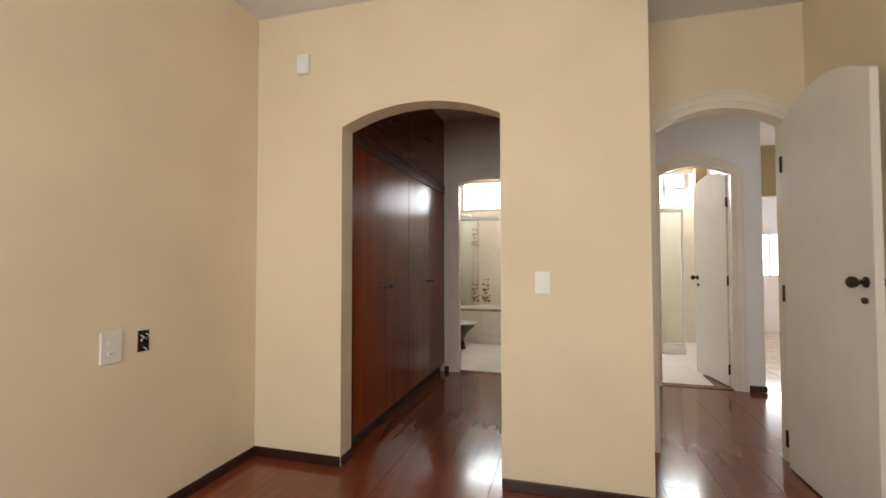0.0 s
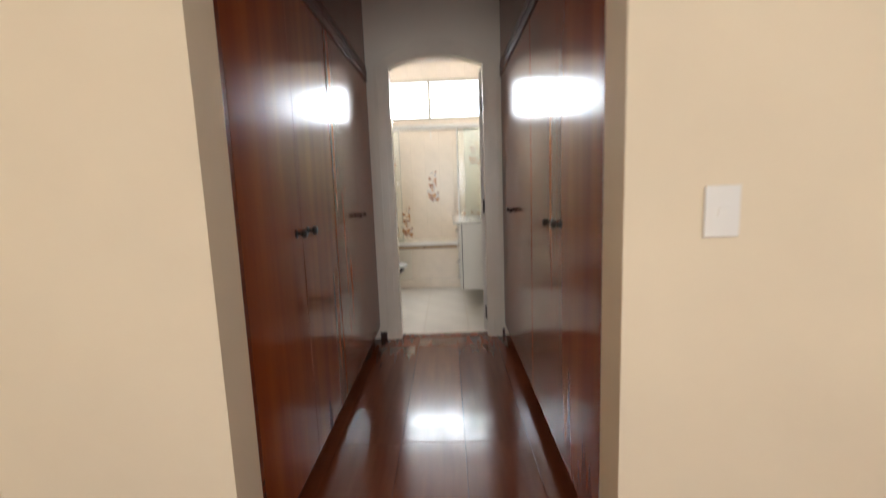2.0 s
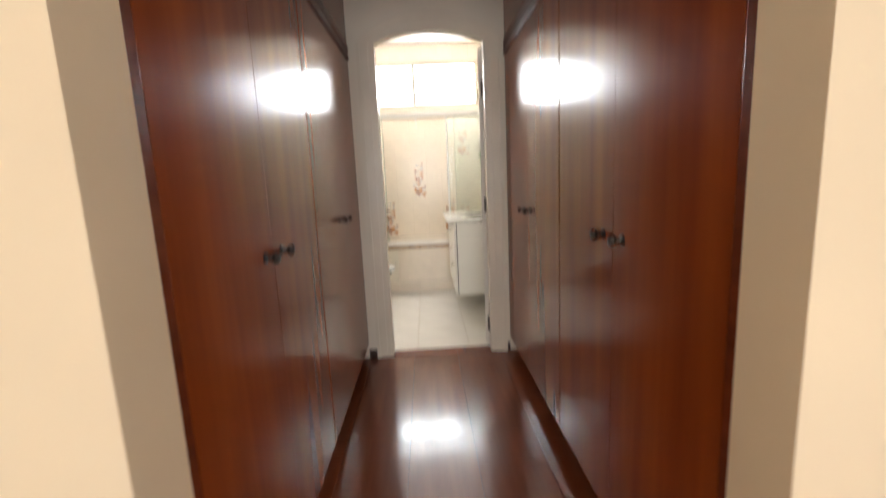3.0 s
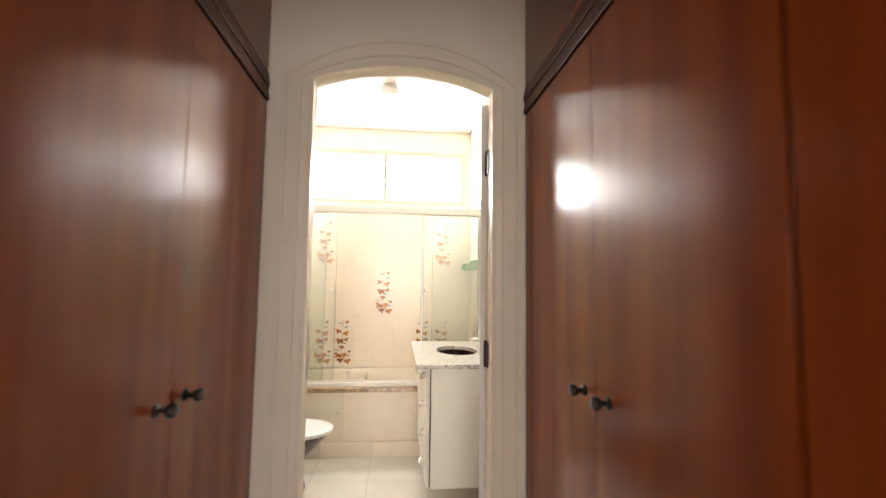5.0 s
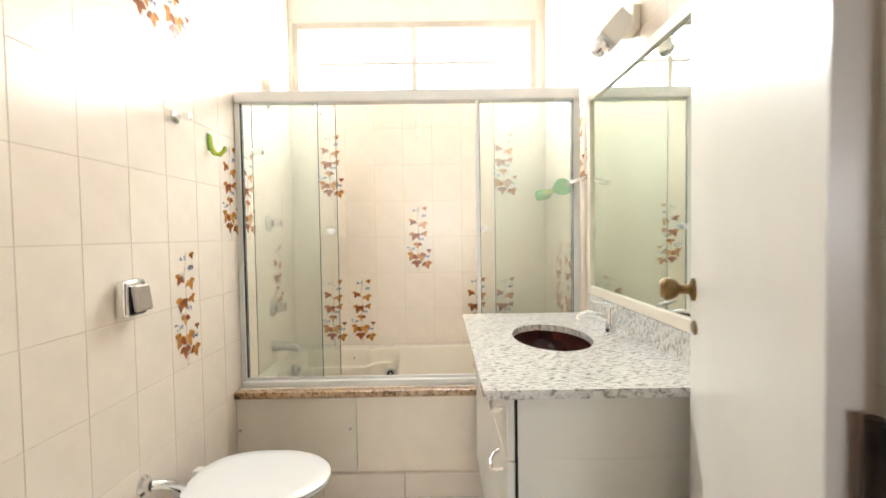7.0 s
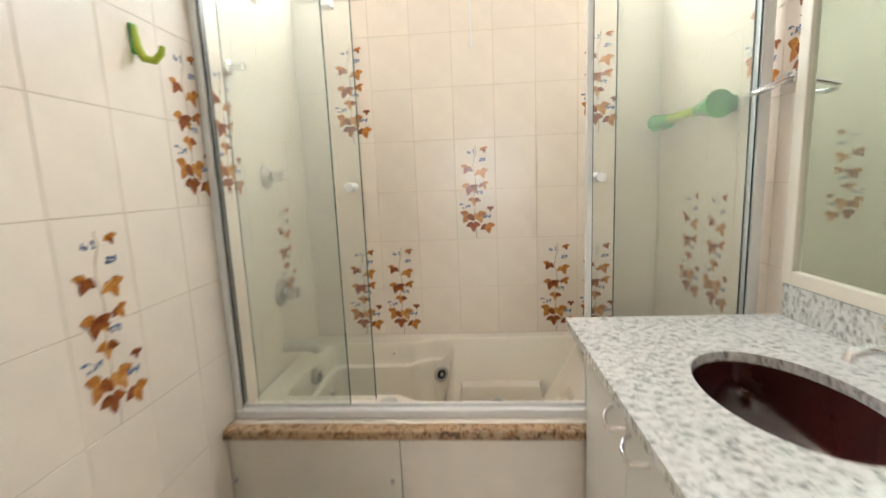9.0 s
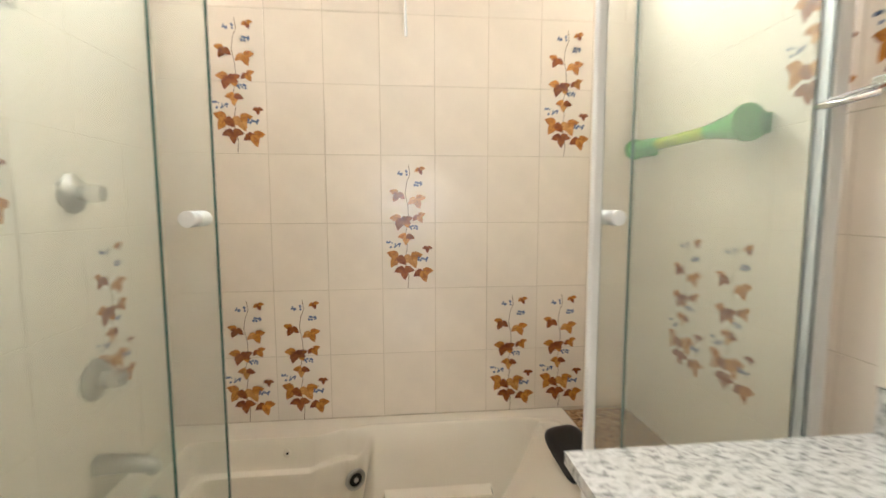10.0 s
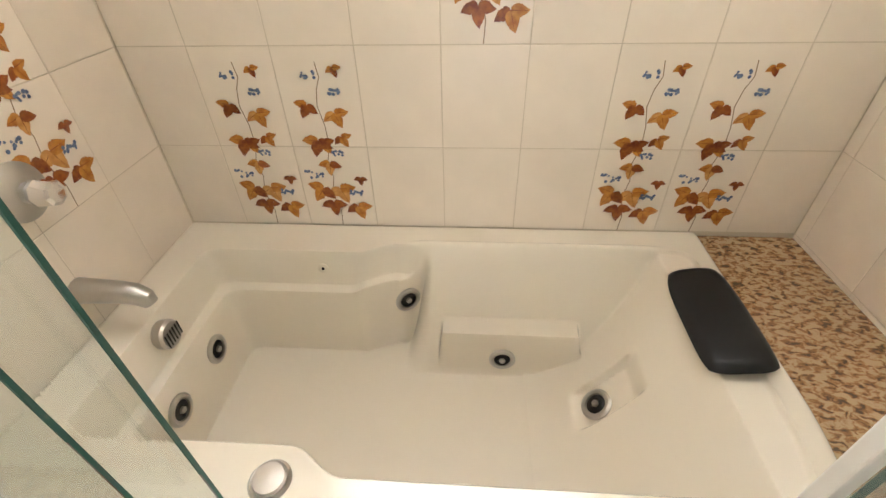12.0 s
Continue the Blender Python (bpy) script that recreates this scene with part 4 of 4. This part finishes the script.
part("well", bx(0.0422, 0.046, -0.036, 0.036, -0.050, 0.040, 0.001), M_BLACK, ob, "dark button well")
bt = bx(0.0, 0.022, -0.0345, 0.0345, -0.0435, 0.0405, 0.007, 3)
bt.transform(pose(0.046, 0, 0, 0, -7, 0))
part("button", bt, M_STEEL, ob)


# ---- small wall fittings ----
def robe_hook(y, z):
    h = thing("robe_hook", "chrome robe hook on the tiled wall", "hook", (-0.77, y, z))
    part("rosette", lathe(bmesh.new(), [(0.026, 0.0005), (0.026, 0.006), (0.012, 0.014), (0.009, 0.03)], 20, axis((1, 0, 0))), M_CHROME, h, smooth=True)
    part("head", bx(0.0305, 0.062, -0.013, 0.013, -0.013, 0.013, 0.004), M_CHROME, h)


robe_hook(1.66, 1.765)
robe_hook(2.36, 1.755)
ob = thing("wall_hook", "green translucent plastic hook on the tiled wall", "hook", (-0.77, 1.905, 1.70))
part("back", bx(0.0005, 0.008, -0.012, 0.012, -0.02, 0.055, 0.003), M_GREEN, ob)
part("arm", tube(bmesh.new(), [(0.006, 0, 0.05), (0.01, 0, 0.0), (0.022, 0.004, -0.03), (0.045, 0.01, -0.036), (0.062, 0.014, -0.018), (0.066, 0.015, 0.0)], [0.009, 0.011, 0.011, 0.010, 0.009, 0.007], 10), M_LIME, ob, smooth=True)

ob = thing("towel_bar", "green plastic towel bar on the tiled wall", "towel bar", (0.985, 0, 1.55))
for y, inward, flare in ((2.37, 1, 0.044), (2.90, -1, 0.034)):
    br = lathe(bmesh.new(), [(flare + 0.003, 0), (flare + 0.003, 0.012), (flare - 0.004, 0.014), (0.024, 0.12), (0.021, 0.125), (0.021, 0.145), (0.0185, 0.147)], 20,
               Matrix.Translation((-0.06, y, -0.004)) @ axis((0, inward, 0)))
    box(br, -0.034, -0.0005, min(y, y + 0.05 * inward), max(y, y + 0.05 * inward), -0.03, 0.022, 0.004)
    part("bracket", br, M_GREEN, ob, "green flared bracket", True)
part("bar", tube(bmesh.new(), [(-0.06, 2.515, -0.004), (-0.06, 2.755, -0.004)], 0.018, 14), M_LIME, ob, "yellow-green bar", True)

ob = thing("towel_ring", "chrome towel ring beside the mirror", "towel ring", (0.985, 2.10, 1.565))
part("base", bx(-0.022, -0.0005, -0.022, 0.022, -0.014, 0.02, 0.004), M_CHROME, ob)
part("ring", tube(bmesh.new(), [(-0.02, -0.016, 0.0), (-0.05, -0.026, -0.010), (-0.095, -0.055, -0.03), (-0.112, -0.02, -0.036), (-0.112, 0.02, -0.036), (-0.095, 0.055, -0.03), (-0.05, 0.026, -0.010), (-0.02, 0.016, 0.0)], 0.0065, 10), M_CHROME, ob, smooth=True)


def tap(y, z, r):
    t = thing("shower_valve", "chrome shower valve with a clear knob", "valve", (-0.77, y, z))
    part("rosette", lathe(bmesh.new(), [(r, 0.0005), (r, 0.005), (r * 0.7, 0.016), (r * 0.36, 0.022), (r * 0.34, 0.035)], 28, axis((1, 0, 0))), M_STEEL, t, smooth=True)
    k = bmesh.new()
    lathe(k, [(r * 0.42, 0.0355), (r * 0.46, 0.045), (r * 0.42, 0.075), (r * 0.3, 0.078), (0, 0.079)], 8, axis((1, 0, 0)))
    part("knob", k, M_CHROME, t)


tap(2.57, 1.375, 0.052)
tap(2.60, 0.87, 0.058)
ob = thing("tub_spout", "brushed chrome tub spout", "spout", (-0.77, 2.585, 0.632))
part("spout", tube(bmesh.new(), [(0.0005, 0, 0), (0.02, 0, 0.001), (0.09, 0, 0.0), (0.125, 0, -0.004), (0.145, 0, -0.016), (0.15, 0, -0.03)], [0.03, 0.028, 0.025, 0.024, 0.021, 0.016], 18), M_STEEL, ob, smooth=True)
ob = thing("shower_fixture", "chrome shower arm with a small head", "shower head", (-0.77, 2.6, 2.08))
part("rosette", lathe(bmesh.new(), [(0.028, 0.0005), (0.026, 0.008), (0.012, 0.012)], 20, axis((1, 0, 0))), M_CHROME, ob, smooth=True)
part("arm", tube(bmesh.new(), [(0.005, 0, 0), (0.15, 0, 0.02), (0.26, 0, 0.015), (0.295, 0, -0.01)], 0.009, 12), M_CHROME, ob, smooth=True)
part("head", lathe(bmesh.new(), [(0.012, 0.02), (0.014, 0.0), (0.028, -0.03), (0.03, -0.045), (0, -0.046)], 20, Matrix.Translation((0.298, 0, -0.012))), M_CHROME, ob, smooth=True)
ob = thing("water_outlet_cap", "cream plastic shower outlet cap high on the wall", "cap", (-0.77, 2.58, 2.19))
part("cap", lathe(bmesh.new(), [(0.05, 0.0005), (0.05, 0.03), (0.044, 0.045), (0, 0.05)], 24, axis((1, 0, 0))), M_TRIM, ob, smooth=True)
ob = thing("window_cord", "white cord hanging below the high window", "cord")
part("cord", tube(bmesh.new(), [(0.092, 2.990, 2.24), (0.094, 2.987, 2.1), (0.096, 2.988, 1.95)], [0.003, 0.004, 0.006], 8), M_PORC, ob, smooth=True)


# ---- hall beyond the bedroom door ----
ob = thing("stair_railing", "white wrought iron stair railing with a dark wooden handrail", "railing")
part("handrail", tube(bmesh.new(), [(3.46, 0.9, 0.60), (4.31, 0.9, 1.09), (4.45, 0.9, 1.10), (5.9, 0.9, 1.10)], 0.022, 10), M_KICK, ob, "dark wooden handrail", True)
for i in range(25):
    x = 3.48 + 0.10 * i
    top = 0.60 + 0.577 * (x - 3.46) if x < 4.31 else 1.09
    low = -0.36 if x < 3.7 else 0.42 if x > 4.2 else 0.12
    if i % 5 == 2:
        orn = bmesh.new()
        for side in (-1, 1):
            tube(orn, [(x + side * (0.006 + 0.034 * abs(math.sin(9.42 * k / 24))), 0.9, low + (top - low) * k / 24) for k in range(25)], 0.009, 8)
            for h in (0.3, 0.7):
                z = low + (top - low) * h
                tube(orn, [(x + side * (0.02 + 0.025 * math.sin(0.9 * k)), 0.9, z + 0.03 * math.cos(0.9 * k)) for k in range(6)], 0.007, 6)
        part("scroll_baluster", orn, M_TRIM, ob, "scrolled iron baluster")
    else:
        part("baluster", bx(x - 0.008, x + 0.008, 0.892, 0.908, low, top - 0.012, 0.002), M_TRIM, ob)
wall("stair_half_wall", "x", 0.95, 1.08, 3.62, 6.4, -0.36, 0.42, M_YEL, label="beige plastered half wall of the stairs")
ob = thing("stair_nosing", "dark wooden stair nosing along the half wall", "stair trim")
for i in range(9):
    x = 3.72 + 0.17 * i
    part("nosing", bx(x, x + 0.10, 0.936, 0.9495, 0.405 - 0.075 * i - 0.01, 0.405 - 0.075 * i + 0.014, 0.002), M_KICK, ob)
ob = thing("air_conditioner", "white wall air conditioner in the far room", "air conditioner", (7.6, 4.9795, 2.4))
part("case", bx(-0.45, 0.45, -0.2, -0.0005, -0.14, 0.14, 0.03, 3), M_PORC, ob, smooth=True)
part("vent", bx(-0.40, 0.40, -0.206, -0.2005, -0.11, -0.07, 0.002), M_BLACK, ob)
ob = thing("side_table", "dark wooden low cabinet on the lower floor", "cabinet", (5.55, 4.6, -0.36))
part("top", bx(-0.24, 0.24, -0.22, 0.22, 0.55, 0.585, 0.004), M_KICK, ob)
part("body", bx(-0.21, 0.21, -0.2, 0.2, 0.06, 0.55, 0.004), M_WOODD, ob)
for sx in (-0.18, 0.18):
    for sy in (-0.17, 0.17):
        part("leg", bx(sx - 0.02, sx + 0.02, sy - 0.02, sy + 0.02, 0, 0.0605), M_KICK, ob)
ob = thing("hall_ceiling_lamp", "small round dark ceiling lamp in the hall", "ceiling lamp", (3.25, 0.9, CEIL))
part("shade", lathe(bmesh.new(), [(0.06, -0.0005), (0.07, -0.02), (0.05, -0.06), (0, -0.065)], 20), M_STEEL, ob, smooth=True)

# shower room glimpsed through its door
ob = thing("shower_screen", "white framed glass shower screen", "shower screen")
part("kerb", bx(1.535, 2.69, 1.97, 2.06, 0.0, 0.0995, 0.004), M_FTILE, ob, "white tiled shower kerb")
part("frame_rail", bx(1.535, 2.69, 2.0, 2.03, 1.985, 2.03, 0.003), M_ALU, ob)
part("frame_side", bx(2.652, 2.69, 2.0, 2.03, 0.1405, 1.9845, 0.003), M_ALU, ob)
part("frame_sill", bx(1.535, 2.69, 2.0, 2.03, 0.10, 0.14, 0.003), M_ALU, ob)
g = part("glass_panel", bx(1.54, 2.6515, 2.012, 2.018, 0.14, 1.9845), M_GLASS, ob, "rippled glass panel")
g.visible_shadow = False

# ---- printed vines on the bathroom tiles ----
def vine_mesh():
    bm = bmesh.new()
    rng = random.Random(4)

    def poly(pts, mi, z):
        f = bm.faces.new([bm.verts.new((x, y, z)) for x, y in pts])
        f.material_index = mi

    def lobe(cx, cy, size, ang, mi, z):
        """A pointed, toothed leaf lobe in two tones, with its base on the stalk."""
        c, q = math.cos(ang), math.sin(ang)
        prof = [(0.0, 0.0), (0.13, 0.02), (0.22, 0.12), (0.262, 0.26), (0.25, 0.33), (0.268, 0.40), (0.235, 0.52), (0.238, 0.58), (0.175, 0.70), (0.165, 0.76), (0.085, 0.90), (0.0, 1.08)]
        for k, h in enumerate((1, -1)):
            pts = [(x * h * size * 1.3 * rng.uniform(0.9, 1.1), -y * size) for x, y in prof]
            pts[0], pts[-1] = (0, 0), (size * 0.05, -1.05 * size)
            pts = [(cx + x * c - y * q, cy + x * q + y * c) for x, y in pts]
            poly(pts, mi, z + 0.00004 * k)
        e, w = 0.9 * size, 0.0009
        poly([(cx + x * c - y * q, cy + x * q + y * c) for x, y in ((-w, 0), (w, 0), (w * 0.4, -e), (-w * 0.4, -e))], 1, z + 0.00009)

    def leaf(u, v, size, ang, mats, lobes=3):
        """Pointed lobes spread from one stalk point."""
        spread = {2: (-0.75, 0.75), 3: (-1.3, 0.0, 1.3), 5: (-2.0, -1.0, 0.0, 1.0, 2.0)}[lobes]
        for k, a in enumerate(spread):
            lobe(u, v, 0.84 * size * (0.74 if abs(a) > 1 else 0.84), ang + a, mats[k % len(mats)], 0.0011 + 0.00012 * k)

    def berries(u, v, n, w):
        for k in range(round(n * 1.7)):
            r = rng.uniform(0.0028, 0.0046)
            x, y = u + rng.uniform(-w, w), v + rng.uniform(-0.4, 0.4) * w
            poly([(x + r * math.cos(0.785 * i), y + r * math.sin(0.785 * i)) for i in range(8)], 3, 0.0014 + 0.00005 * k)

    stem = [(0.096, 0.002), (0.099, 0.05), (0.085, 0.11), (0.095, 0.16), (0.088, 0.21), (0.10, 0.255), (0.098, 0.31), (0.088, 0.36), (0.094, 0.40), (0.106, 0.43), (0.101, 0.465)]
    for a, b in zip(stem, stem[1:]):
        d = Vector((b[1] - a[1], a[0] - b[0])).normalized() * 0.0011
        poly([(a[0] - d.x, a[1] - d.y), (a[0] + d.x, a[1] + d.y), (b[0] + d.x, b[1] + d.y), (b[0] - d.x, b[1] - d.y)], 4, 0.0009)
    leaf(0.142, 0.452, 0.034, 0.3, (0, 1, 0))
    berries(0.078, 0.436, 7, 0.018)
    berries(0.135, 0.395, 9, 0.015)
    leaf(0.062, 0.362, 0.052, -0.5, (0, 1, 1))
    leaf(0.128, 0.342, 0.058, 0.35, (2, 0, 0))
    leaf(0.072, 0.268, 0.066, -0.3, (0, 1, 1))
    leaf(0.085, 0.262, 0.050, 0.5, (1, 0))
    leaf(0.136, 0.278, 0.044, 0.5, (1, 0, 0))
    berries(0.12, 0.232, 8, 0.016)
    leaf(0.092, 0.203, 0.052, -0.1, (0, 2, 1))
    berries(0.05, 0.166, 9, 0.018)
    berries(0.028, 0.178, 4, 0.010)
    leaf(0.170, 0.158, 0.032, 0.0, (1, 1, 1))
    berries(0.152, 0.112, 10, 0.018)
    leaf(0.060, 0.125, 0.070, -0.6, (0, 0, 1))
    leaf(0.108, 0.125, 0.070, 0.35, (2, 2, 0))
    leaf(0.082, 0.078, 0.062, 0.05, (1, 1, 1))
    leaf(0.152, 0.068, 0.064, 0.25, (1, 0, 0))
    return finish("printed_vine", bm, [M_LEAF1, M_LEAF2, M_LEAF3, M_BERRY, M_STEM])


VINE = vine_mesh()
TO_BACK = Matrix(((1, 0, 0, 0), (0, 0, -1, 3.0), (0, 1, 0, 0), (0, 0, 0, 1)))
TO_LEFT = Matrix(((0, 0, 1, -0.77), (1, 0, 0, 0), (0, 1, 0, 0), (0, 0, 0, 1)))
TO_RIGHT = Matrix(((0, 0, -1, 0.985), (-1, 0, 0, 0), (0, 1, 0, 0), (0, 0, 0, 1)))


def vine(parent, m, u, v):
    o = new("printed_vine", VINE)
    o.parent = parent
    o.matrix_world = m @ Matrix.Translation((u, v, 0))


for u, v in ((0, 1.03), (-0.6, 0.53), (-0.4, 0.53), (0.4, 0.53), (0.6, 0.53), (-0.6, 1.53), (0.6, 1.53)):
    vine(WB_B, TO_BACK, u, v)
for u, v in ((1.595, 0.78), (1.995, 1.28), (2.195, 1.28), (2.595, 0.78), (1.395, 2.03), (1.595, 2.03)):
    vine(WB_L, TO_LEFT, u, v)
for y, v in ((2.76, 0.78), (2.56, 0.78), (2.36, 1.53), (2.16, 1.53)):
    vine(WB_R, TO_RIGHT, -y, v)

# ---- tiles and floor boards, one by one ----
TILES = {}


def tile_mesh(w, h, t, material, name, ch=0.0008):
    key = (round(w, 4), round(h, 4), t, name)
    if key not in TILES:
        bm = bmesh.new()
        a = [bm.verts.new((x, y, -t)) for x, y in ((0, 0), (w, 0), (w, h), (0, h))]
        b = [bm.verts.new((x, y, -ch)) for x, y in ((0, 0), (w, 0), (w, h), (0, h))]
        c = [bm.verts.new((x, y, 0)) for x, y in ((ch, ch), (w - ch, ch), (w - ch, h - ch), (ch, h - ch))]
        for p, q in ((a, b), (b, c)):
            for i in range(4):
                bm.faces.new((p[i], p[(i + 1) % 4], q[(i + 1) % 4], q[i]))
        bm.faces.new(c)
        TILES[key] = finish(name, bm, material)
    return TILES[key]


def lay(parent, m, us, vs, t, material, name, gap=0.0022, keep=None, wobble=0.0004, seed=1):
    rng = random.Random(seed)
    for u0, u1 in zip(us, us[1:]):
        for v0, v1 in zip(vs, vs[1:]):
            spans = [(u0, u1, v0, v1)] if keep is None else keep(u0, u1, v0, v1)
            for a, b, c, d in spans:
                if b - a < 0.008 or d - c < 0.008:
                    continue
                o = new(name, tile_mesh(b - a - gap, d - c - gap, t, material, name))
                o.parent = parent
                o.matrix_world = m @ Matrix.Translation((a + gap / 2, c + gap / 2, rng.uniform(-wobble, 0)))


def steps(start, stop, first, size):
    s, v = [start], first
    while v < stop - 1e-4:
        if v > start + 1e-4:
            s.append(v)
        v += size
    return s + [stop]


VS = steps(0.0, CEIL - 0.001, 0.03, 0.25)


def round_window(u0, u1, v0, v1):
    if v1 <= 2.2 + 1e-4 or v0 >= 2.755:
        return [(u0, u1, v0, v1)]
    out = []
    if u0 < -0.745:
        return [(u0, -0.745, v0, v1)] + ([(-0.745, u1, v0, 2.2)] if v0 < 2.2 else []) + ([(-0.745, u1, 2.755, v1)] if v1 > 2.755 else [])
    if u1 > 0.925:
        out += [(max(u0, 0.925), u1, v0, v1)]
        u1 = min(u1, 0.925)
    if v0 < 2.2:
        out.append((u0, u1, v0, 2.2))
    if v1 > 2.755:
        out.append((u0, u1, 2.755, v1))
    return out


lay(WB_B, TO_BACK, steps(-0.77, 0.985, -0.6, 0.2), [v for v in VS if v > 0.4], 0.0013, M_TILE, "wall_tile", 0.0020, keep=round_window, seed=1)
lay(WB_L, TO_LEFT, steps(0.312, 2.999, 0.395, 0.2), VS, 0.0013, M_TILE, "wall_tile", 0.0020, seed=2)
lay(WB_R, TO_RIGHT, steps(-2.999, -0.312, -2.96, 0.2), VS, 0.0013, M_TILE, "wall_tile", 0.0020, seed=3)
FLAT = Matrix()
lay(FLOORB, FLAT, steps(-0.77, 0.985, -0.744, 0.4), steps(0.287, 2.066, 0.446, 0.4), 0.007, M_FTILE, "floor_tile", 0.003, wobble=0.0003, seed=4)
lay(FLOORL, Matrix.Translation((0, 0, -0.36)), steps(3.13, 9.0, 3.5, 0.5), steps(0.80, 6.99, 1.0, 0.5), 0.005, M_FAR, "floor_tile", 0.004, wobble=0.0004, seed=5)
rng = random.Random(9)
xs = steps(-0.922, 2.565, -0.597, 0.316)
for i, (a, b) in enumerate(zip(xs, xs[1:])):
    top = 0.198
    ys = steps(-6.79, top, -6.79 + 1.2 * rng.random(), 1.36)
    if 0.03 < a < 0.04 or 0.03 < b < 0.04 or 0.03 < a - 0.316 < 0.04:
        ys = steps(-6.79, top, -5.44, 1.36)
    lay(FLOOR, FLAT, [a, b], ys, 0.0055, M_FLOOR, "floor_board", 0.0012, wobble=0.0005, seed=20 + i)
